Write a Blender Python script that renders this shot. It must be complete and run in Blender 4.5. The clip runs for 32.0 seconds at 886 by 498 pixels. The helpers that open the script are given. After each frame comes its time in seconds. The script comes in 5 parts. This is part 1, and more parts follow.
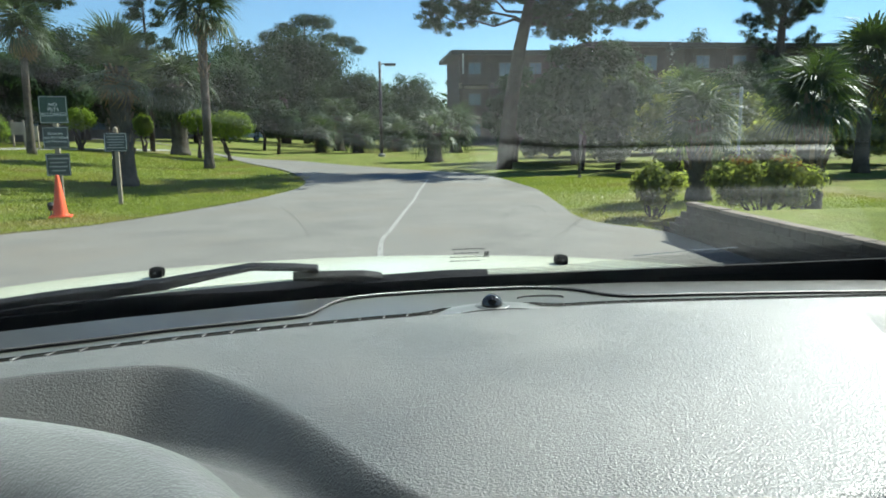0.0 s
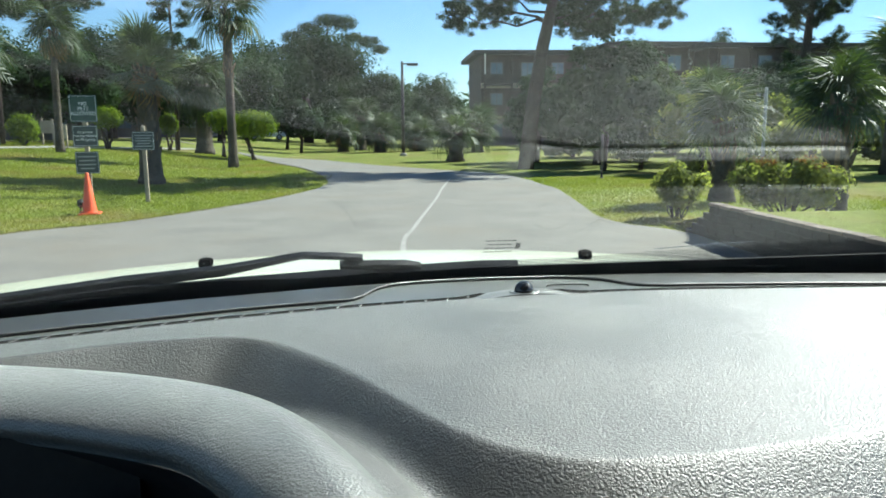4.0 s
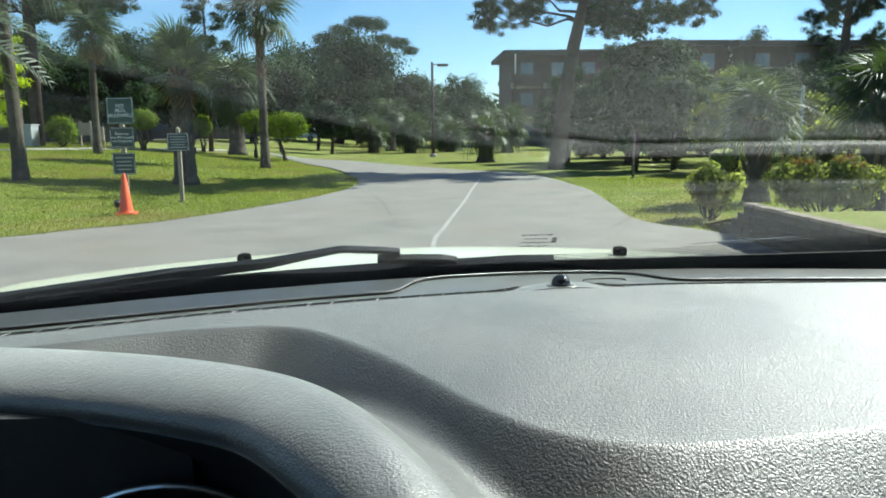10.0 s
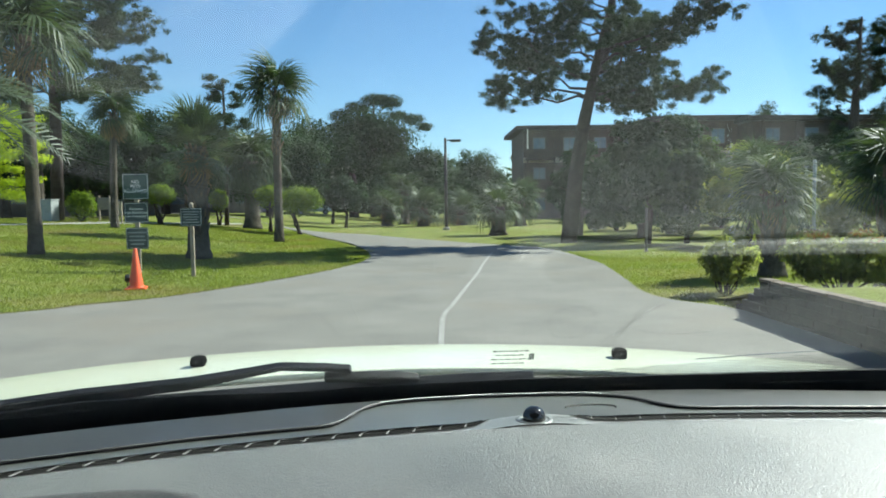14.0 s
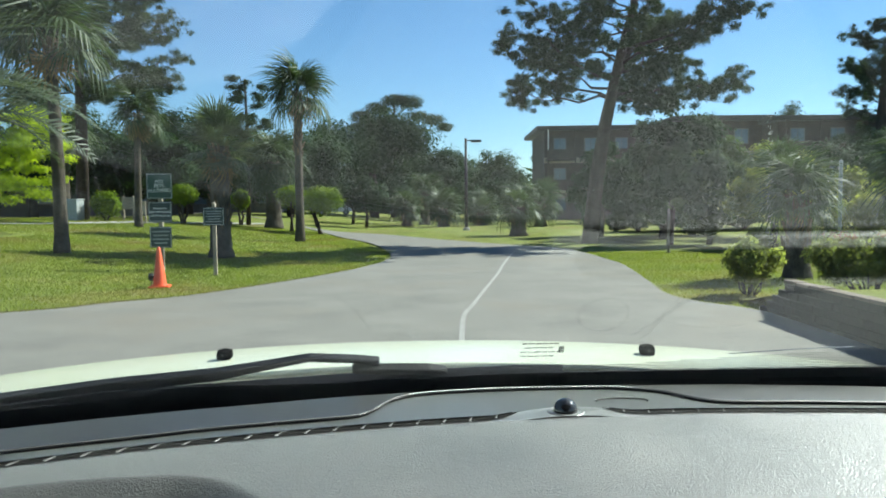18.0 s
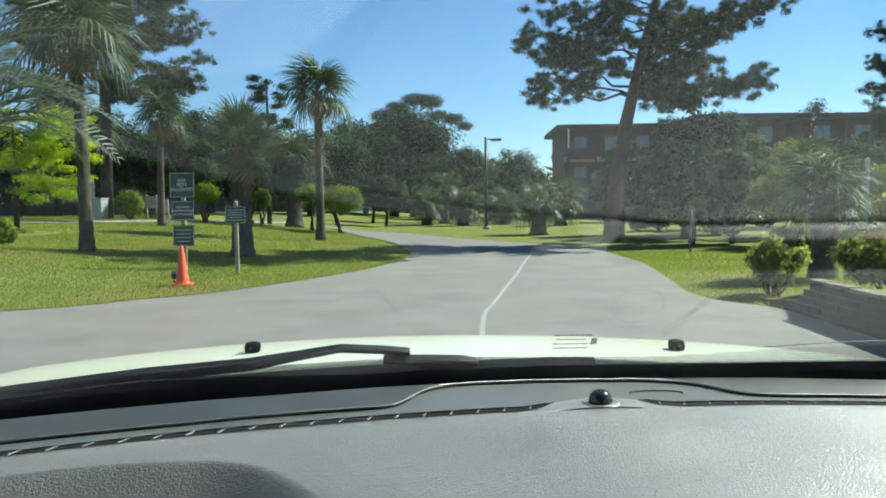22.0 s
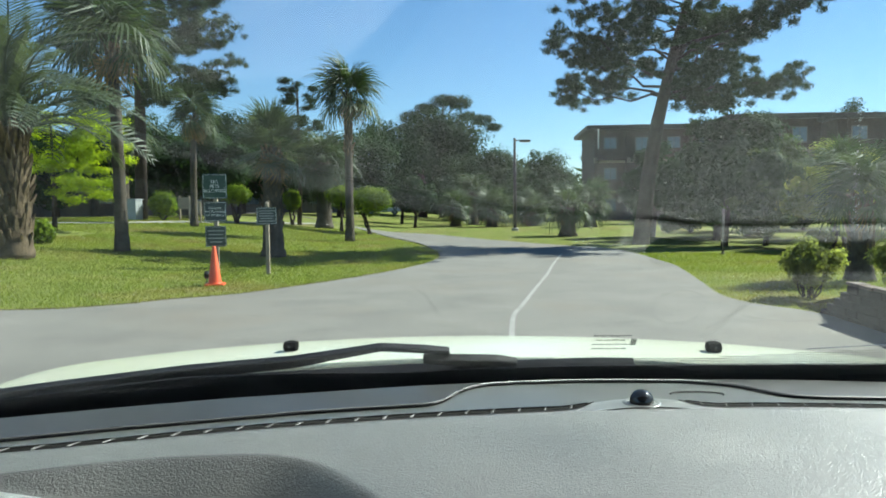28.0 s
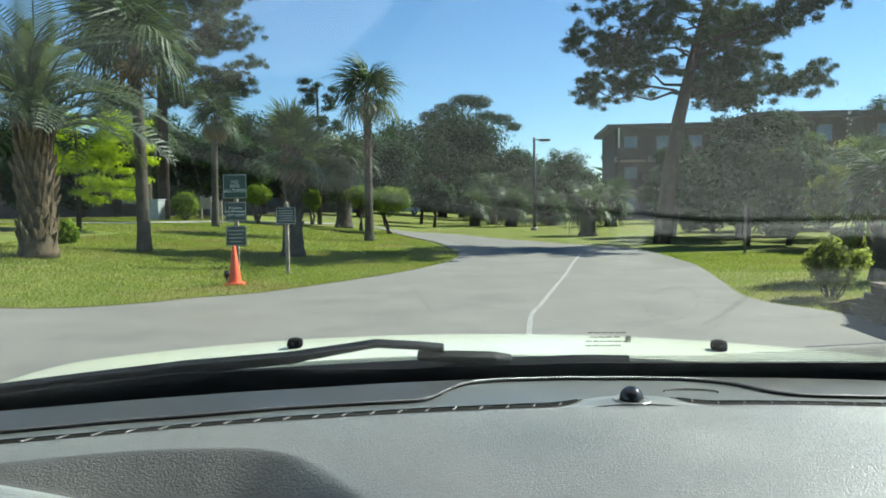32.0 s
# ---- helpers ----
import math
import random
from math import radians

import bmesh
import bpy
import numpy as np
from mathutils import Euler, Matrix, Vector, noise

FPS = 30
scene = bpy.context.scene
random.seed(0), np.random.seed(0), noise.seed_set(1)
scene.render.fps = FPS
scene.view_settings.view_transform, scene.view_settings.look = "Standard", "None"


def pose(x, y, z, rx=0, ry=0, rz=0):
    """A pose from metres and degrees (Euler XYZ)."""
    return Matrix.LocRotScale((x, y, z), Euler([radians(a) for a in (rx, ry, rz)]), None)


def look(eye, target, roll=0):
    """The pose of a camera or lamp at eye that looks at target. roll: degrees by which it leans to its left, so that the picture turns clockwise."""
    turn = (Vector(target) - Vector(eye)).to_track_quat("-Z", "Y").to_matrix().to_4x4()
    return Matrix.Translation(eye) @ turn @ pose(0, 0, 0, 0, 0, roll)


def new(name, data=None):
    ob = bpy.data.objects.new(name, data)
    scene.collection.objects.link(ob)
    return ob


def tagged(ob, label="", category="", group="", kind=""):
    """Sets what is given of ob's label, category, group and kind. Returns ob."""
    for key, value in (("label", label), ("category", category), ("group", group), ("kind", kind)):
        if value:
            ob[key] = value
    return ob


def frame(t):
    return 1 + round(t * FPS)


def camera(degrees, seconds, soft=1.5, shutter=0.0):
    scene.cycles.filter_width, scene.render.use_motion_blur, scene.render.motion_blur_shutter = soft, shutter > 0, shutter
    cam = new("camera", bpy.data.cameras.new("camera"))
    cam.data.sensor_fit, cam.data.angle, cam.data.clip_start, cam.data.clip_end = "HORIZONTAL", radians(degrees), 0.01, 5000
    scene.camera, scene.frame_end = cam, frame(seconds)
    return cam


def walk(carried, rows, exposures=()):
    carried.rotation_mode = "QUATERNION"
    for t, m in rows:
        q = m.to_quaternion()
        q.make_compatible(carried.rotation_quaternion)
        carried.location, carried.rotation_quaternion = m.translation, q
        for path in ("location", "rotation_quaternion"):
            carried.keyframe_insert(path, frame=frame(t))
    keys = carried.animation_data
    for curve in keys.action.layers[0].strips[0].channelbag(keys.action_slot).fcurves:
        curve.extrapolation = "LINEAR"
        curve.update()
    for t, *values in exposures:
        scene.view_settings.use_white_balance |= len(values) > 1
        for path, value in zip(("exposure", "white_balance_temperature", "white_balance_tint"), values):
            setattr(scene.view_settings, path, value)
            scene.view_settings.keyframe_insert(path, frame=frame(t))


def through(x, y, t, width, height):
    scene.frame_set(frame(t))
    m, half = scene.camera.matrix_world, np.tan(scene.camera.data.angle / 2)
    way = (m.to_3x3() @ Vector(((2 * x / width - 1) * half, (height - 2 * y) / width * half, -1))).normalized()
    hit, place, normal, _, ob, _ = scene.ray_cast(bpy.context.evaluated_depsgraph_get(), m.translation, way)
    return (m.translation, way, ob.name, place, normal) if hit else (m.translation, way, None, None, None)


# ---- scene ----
# The world is the parked car's own frame: x to its right, y ahead, z up from the road.
cam = camera(62.89, 32.0, 1.8)
PATH = [
    (0.0, -0.002, -1.244, 1.368, -9.23, 0.64, -6.46),
    (0.5, 0.002, -1.233, 1.358, -9.26, 0.58, -6.24),
    (1.0, 0.041, -1.261, 1.369, -9.14, 0.72, -6.06),
    (1.5, 0.077, -1.270, 1.368, -9.14, 0.64, -5.84),
    (2.0, 0.034, -1.285, 1.367, -9.16, 0.53, -5.66),
    (2.5, -0.001, -1.298, 1.373, -9.18, 0.59, -5.45),
    (3.0, -0.003, -1.310, 1.382, -9.21, 0.67, -5.19),
    (3.5, -0.014, -1.317, 1.379, -9.25, 0.57, -4.98),
    (5.5, -0.053, -1.310, 1.342, -9.14, 0.41, -4.24),
    (6.0, -0.053, -1.321, 1.349, -9.12, 0.49, -4.04),
    (6.5, -0.046, -1.324, 1.354, -9.20, 0.52, -3.82),
    (7.0, -0.049, -1.327, 1.356, -9.12, 0.54, -3.63),
    (7.5, -0.051, -1.325, 1.355, -9.21, 0.52, -3.42),
    (8.0, -0.047, -1.332, 1.363, -9.20, 0.57, -3.26),
    (8.5, -0.057, -1.337, 1.363, -9.14, 0.53, -3.08),
    (9.0, -0.056, -1.340, 1.365, -9.14, 0.56, -2.87),
    (10.0, -0.038, -1.325, 1.363, -9.16, 0.67, -2.47),
    (10.5, -0.024, -1.307, 1.375, -9.20, 0.69, -2.29),
    (11.0, 0.009, -1.201, 1.397, -9.38, 0.80, -2.08),
    (11.5, 0.080, -1.160, 1.384, -9.22, 0.92, -1.90),
    (12.0, 0.081, -1.193, 1.402, -8.42, 0.90, -1.80),
    (12.5, 0.062, -1.220, 1.413, -6.11, 0.83, -1.78),
    (13.0, 0.053, -1.209, 1.399, -4.28, 0.84, -1.74),
    (13.5, 0.028, -1.193, 1.388, -3.60, 0.70, -1.58),
    (14.0, 0.030, -1.188, 1.389, -3.43, 0.81, -1.36),
    (14.5, 0.019, -1.190, 1.387, -3.40, 0.73, -1.16),
    (16.5, 0.022, -1.185, 1.377, -3.38, 0.79, -0.35),
    (17.0, 0.021, -1.180, 1.378, -3.46, 0.70, -0.19),
    (17.5, 0.026, -1.180, 1.381, -3.41, 0.79, -0.00),
    (18.0, 0.020, -1.183, 1.379, -3.37, 0.68, 0.22),
    (18.5, 0.008, -1.180, 1.372, -3.45, 0.69, 0.43),
    (19.0, 0.011, -1.179, 1.369, -3.43, 0.70, 0.62),
    (19.5, 0.010, -1.175, 1.371, -3.43, 0.72, 0.80),
    (20.0, 0.006, -1.181, 1.372, -3.43, 0.71, 0.98),
    (20.5, 0.008, -1.184, 1.373, -3.44, 0.76, 1.16),
    (21.0, 0.005, -1.189, 1.374, -3.41, 0.68, 1.33),
    (21.5, 0.006, -1.180, 1.370, -3.43, 0.69, 1.57),
    (22.0, 0.007, -1.180, 1.370, -3.42, 0.69, 1.76),
    (22.5, 0.005, -1.183, 1.365, -3.46, 0.73, 1.97),
    (23.0, 0.013, -1.181, 1.362, -3.47, 0.68, 2.17),
    (23.5, 0.005, -1.185, 1.362, -3.42, 0.64, 2.32),
    (24.0, 0.003, -1.191, 1.365, -3.37, 0.68, 2.51),
    (24.5, -0.002, -1.188, 1.364, -3.38, 0.69, 2.68),
    (25.0, -0.007, -1.189, 1.363, -3.35, 0.68, 2.84),
    (25.5, -0.013, -1.200, 1.359, -3.34, 0.74, 3.05),
    (27.5, -0.013, -1.183, 1.364, -3.29, 0.73, 3.82),
    (28.0, -0.005, -1.190, 1.370, -3.30, 0.65, 4.01),
    (28.5, 0.007, -1.187, 1.371, -3.27, 0.69, 4.26),
    (29.0, 0.005, -1.188, 1.372, -3.22, 0.73, 4.43),
    (29.5, 0.006, -1.183, 1.367, -3.30, 0.71, 4.62),
    (30.0, 0.003, -1.189, 1.370, -3.28, 0.68, 4.75),
    (30.5, 0.002, -1.191, 1.373, -3.27, 0.67, 4.98),
    (31.0, 0.013, -1.196, 1.377, -3.22, 0.75, 5.17),
    (31.5, 0.010, -1.187, 1.367, -3.32, 0.74, 5.39),
    (32.0, 0.023, -1.187, 1.366, -3.30, 0.74, 5.57),
]
EXPOSURES = [(0.0, 1.26, 6060, -1.5), (3.5, 1.42, 6060, -1.5), (6.5, 1.48, 6060, -1.5), (9.5, 1.42, 6060, -1.5), (12.5, 1.26, 6060, -3.0), (32.0, 1.29, 6080, -3.0)]
walk(cam, [(t, pose(x, y, z, 90 + pitch, roll, yaw)) for t, x, y, z, pitch, roll, yaw in PATH], EXPOSURES)

# ---- light ----
SUN_TO = Vector((0.95, 0.55, 1.0)).normalized()
world = bpy.data.worlds.new("sky")
scene.world = world
world.use_nodes = True
wn = world.node_tree.nodes
sky = wn.new("ShaderNodeTexSky")
sky.sky_type = "NISHITA"
sky.sun_disc = False
sky.sun_elevation = math.asin(SUN_TO.z)
sky.sun_rotation = math.atan2(SUN_TO.x, SUN_TO.y)
sky.air_density, sky.dust_density, sky.ozone_density = 1.0, 0.0, 6.0
wn["Background"].inputs[1].default_value = 0.066
world.node_tree.links.new(sky.outputs[0], wn["Background"].inputs[0])
lamp = bpy.data.lights.new("sun", "SUN")
lamp.energy, lamp.angle, lamp.color = 5.0, radians(0.53), (1.0, 0.95, 0.87)
new("sun", lamp).matrix_world = look(SUN_TO * 60, (0, 0, 0))


# ---- materials ----
def nodes_of(name):
    m = bpy.data.materials.new(name)
    m.use_nodes = True
    nt = m.node_tree
    return m, nt, nt.nodes["Principled BSDF"], (lambda a, b: nt.links.new(a, b))


def ramp(nt, src, c1, c2, lo=0.3, hi=0.7):
    r = nt.nodes.new("ShaderNodeValToRGB")
    r.color_ramp.elements[0].position, r.color_ramp.elements[1].position = lo, hi
    r.color_ramp.elements[0].color, r.color_ramp.elements[1].color = (*c1, 1), (*c2, 1)
    nt.links.new(src, r.inputs[0])
    return r.outputs[0]


def noise_tex(nt, co, scale, detail=5.0, rough=0.6):
    n = nt.nodes.new("ShaderNodeTexNoise")
    n.inputs["Scale"].default_value, n.inputs["Detail"].default_value, n.inputs["Roughness"].default_value = scale, detail, rough
    nt.links.new(co, n.inputs["Vector"])
    return n.outputs["Fac"]


def mixed(nt, fac, a, b, blend="MIX"):
    n = nt.nodes.new("ShaderNodeMix")
    n.data_type, n.blend_type = "RGBA", blend
    for sock, v in ((n.inputs[0], fac), (n.inputs[6], a), (n.inputs[7], b)):
        if isinstance(v, (float, int)):
            sock.default_value = v
        elif isinstance(v, tuple):
            sock.default_value = (*v, 1)
        else:
            nt.links.new(v, sock)
    return n.outputs[2]


def mat(name, c1, c2, scale=2.0, fine=40.0, rough=0.8, bump=0.3, dist=0.01, metal=0.0, spec=0.5, vary=0.0, dry=None):
    """Two-scale surface: broad blotches c1 to c2, fine grain over it and a fine relief."""
    m, nt, p, link = nodes_of(name)
    co = nt.nodes.new("ShaderNodeTexCoord").outputs["Object"]
    col = ramp(nt, noise_tex(nt, co, scale), c1, c2)
    grain = noise_tex(nt, co, fine, 4.0)
    col = mixed(nt, 0.55, col, ramp(nt, grain, (0.55, 0.55, 0.55), (1.3, 1.3, 1.3), 0.25, 0.75), "MULTIPLY")
    if dry:
        col = mixed(nt, ramp(nt, noise_tex(nt, co, 0.33, 3.0), (0, 0, 0), (0.8, 0.8, 0.8), 0.5, 0.66), col, dry)
    if vary:
        info = nt.nodes.new("ShaderNodeObjectInfo").outputs["Random"]
        col = mixed(nt, vary, col, ramp(nt, info, (0.6, 0.6, 0.6), (1.35, 1.3, 1.25), 0, 1), "MULTIPLY")
    link(col, p.inputs["Base Color"])
    p.inputs["Roughness"].default_value, p.inputs["Metallic"].default_value = rough, metal
    p.inputs["Specular IOR Level"].default_value = spec
    if bump:
        b = nt.nodes.new("ShaderNodeBump")
        b.inputs["Strength"].default_value, b.inputs["Distance"].default_value = bump, dist
        link(grain, b.inputs["Height"])
        link(b.outputs[0], p.inputs["Normal"])
    return m


def leaf_mat(name, dark, light, through=0.35, rough=0.7, blotch=0.35, spec=0.06, dry=None):
    m, nt, p, link = nodes_of(name)
    rnd = nt.nodes.new("ShaderNodeNewGeometry").outputs["Random Per Island"]
    co = nt.nodes.new("ShaderNodeTexCoord").outputs["Object"]
    col = mixed(nt, 0.68, ramp(nt, rnd, dark, light, 0.0, 1.0), ramp(nt, noise_tex(nt, co, blotch), dark, light), "MIX")
    if dry:
        col = mixed(nt, ramp(nt, noise_tex(nt, co, 0.33, 3.0), (0, 0, 0), (0.8, 0.8, 0.8), 0.5, 0.66), col, dry)
    link(col, p.inputs["Base Color"])
    p.inputs["Roughness"].default_value = rough
    p.inputs["Specular IOR Level"].default_value = spec
    tr = nt.nodes.new("ShaderNodeBsdfTranslucent")
    link(mixed(nt, 1.0, col, (1.5, 1.6, 0.6), "MULTIPLY"), tr.inputs[0])
    mx = nt.nodes.new("ShaderNodeMixShader")
    mx.inputs[0].default_value = through
    link(p.outputs[0], mx.inputs[1])
    link(tr.outputs[0], mx.inputs[2])
    link(mx.outputs[0], nt.nodes["Material Output"].inputs[0])
    return m


def sheened(material, weight, rough):
    """A sheen lobe that brightens the material at grazing view."""
    p = material.node_tree.nodes["Principled BSDF"]
    p.inputs["Sheen Weight"].default_value, p.inputs["Sheen Roughness"].default_value = weight, rough
    p.inputs["Sheen Tint"].default_value = (0.94, 1.0, 0.97, 1)


def grained(name, c1, c2, rough, cell=260.0, bump=0.35, spec=0.5):
    """Moulded vinyl with a leather grain."""
    m, nt, p, link = nodes_of(name)
    co = nt.nodes.new("ShaderNodeTexCoord").outputs["Object"]
    v = nt.nodes.new("ShaderNodeTexVoronoi")
    v.feature = "SMOOTH_F1"
    v.inputs["Smoothness"].default_value = 0.35
    v.inputs["Scale"].default_value = cell
    warp = nt.nodes.new("ShaderNodeVectorMath")
    warp.operation = "MULTIPLY_ADD"
    n3 = nt.nodes.new("ShaderNodeTexNoise")
    n3.inputs["Scale"].default_value = cell * 0.5
    link(co, n3.inputs["Vector"])
    link(n3.outputs["Color"], warp.inputs[0])
    warp.inputs[1].default_value = (0.006, 0.006, 0.006)
    link(co, warp.inputs[2])
    link(warp.outputs[0], v.inputs["Vector"])
    h = nt.nodes.new("ShaderNodeMath")
    h.operation = "MULTIPLY_ADD"
    h.inputs[1].default_value = -0.8
    link(v.outputs["Distance"], h.inputs[0])
    link(noise_tex(nt, co, cell * 0.9, 2.0), h.inputs[2])
    link(ramp(nt, noise_tex(nt, co, 6.0), c1, c2), p.inputs["Base Color"])
    link(ramp(nt, noise_tex(nt, co, 9.0), (rough - 0.05,) * 3, (rough + 0.07,) * 3), p.inputs["Roughness"])
    p.inputs["Specular IOR Level"].default_value = spec
    b = nt.nodes.new("ShaderNodeBump")
    b.inputs["Strength"].default_value, b.inputs["Distance"].default_value = bump, 0.002
    link(h.outputs[0], b.inputs["Height"])
    link(b.outputs[0], p.inputs["Normal"])
    return m


def glass_mat(name, tint=(0.97, 0.99, 0.98), rough=0.0):
    m, nt, p, link = nodes_of(name)
    p.inputs["Base Color"].default_value = (*tint, 1)
    p.inputs["Roughness"].default_value, p.inputs["IOR"].default_value = rough, 1.80
    p.inputs["Transmission Weight"].default_value = 1.0
    return m


def film_mat(name, colour, cover):
    """A thin see-through film of dirt."""
    m, nt, p, link = nodes_of(name)
    p.inputs["Base Color"].default_value = (*colour, 1)
    p.inputs["Roughness"].default_value = 0.9
    co = nt.nodes.new("ShaderNodeTexCoord").outputs["Object"]
    clear = nt.nodes.new("ShaderNodeBsdfTransparent")
    mx = nt.nodes.new("ShaderNodeMixShader")
    link(ramp(nt, noise_tex(nt, co, 90.0), (cover * 0.5,) * 3, (cover * 1.4,) * 3), mx.inputs[0])
    link(clear.outputs[0], mx.inputs[1])
    link(p.outputs[0], mx.inputs[2])
    link(mx.outputs[0], nt.nodes["Material Output"].inputs[0])
    return m


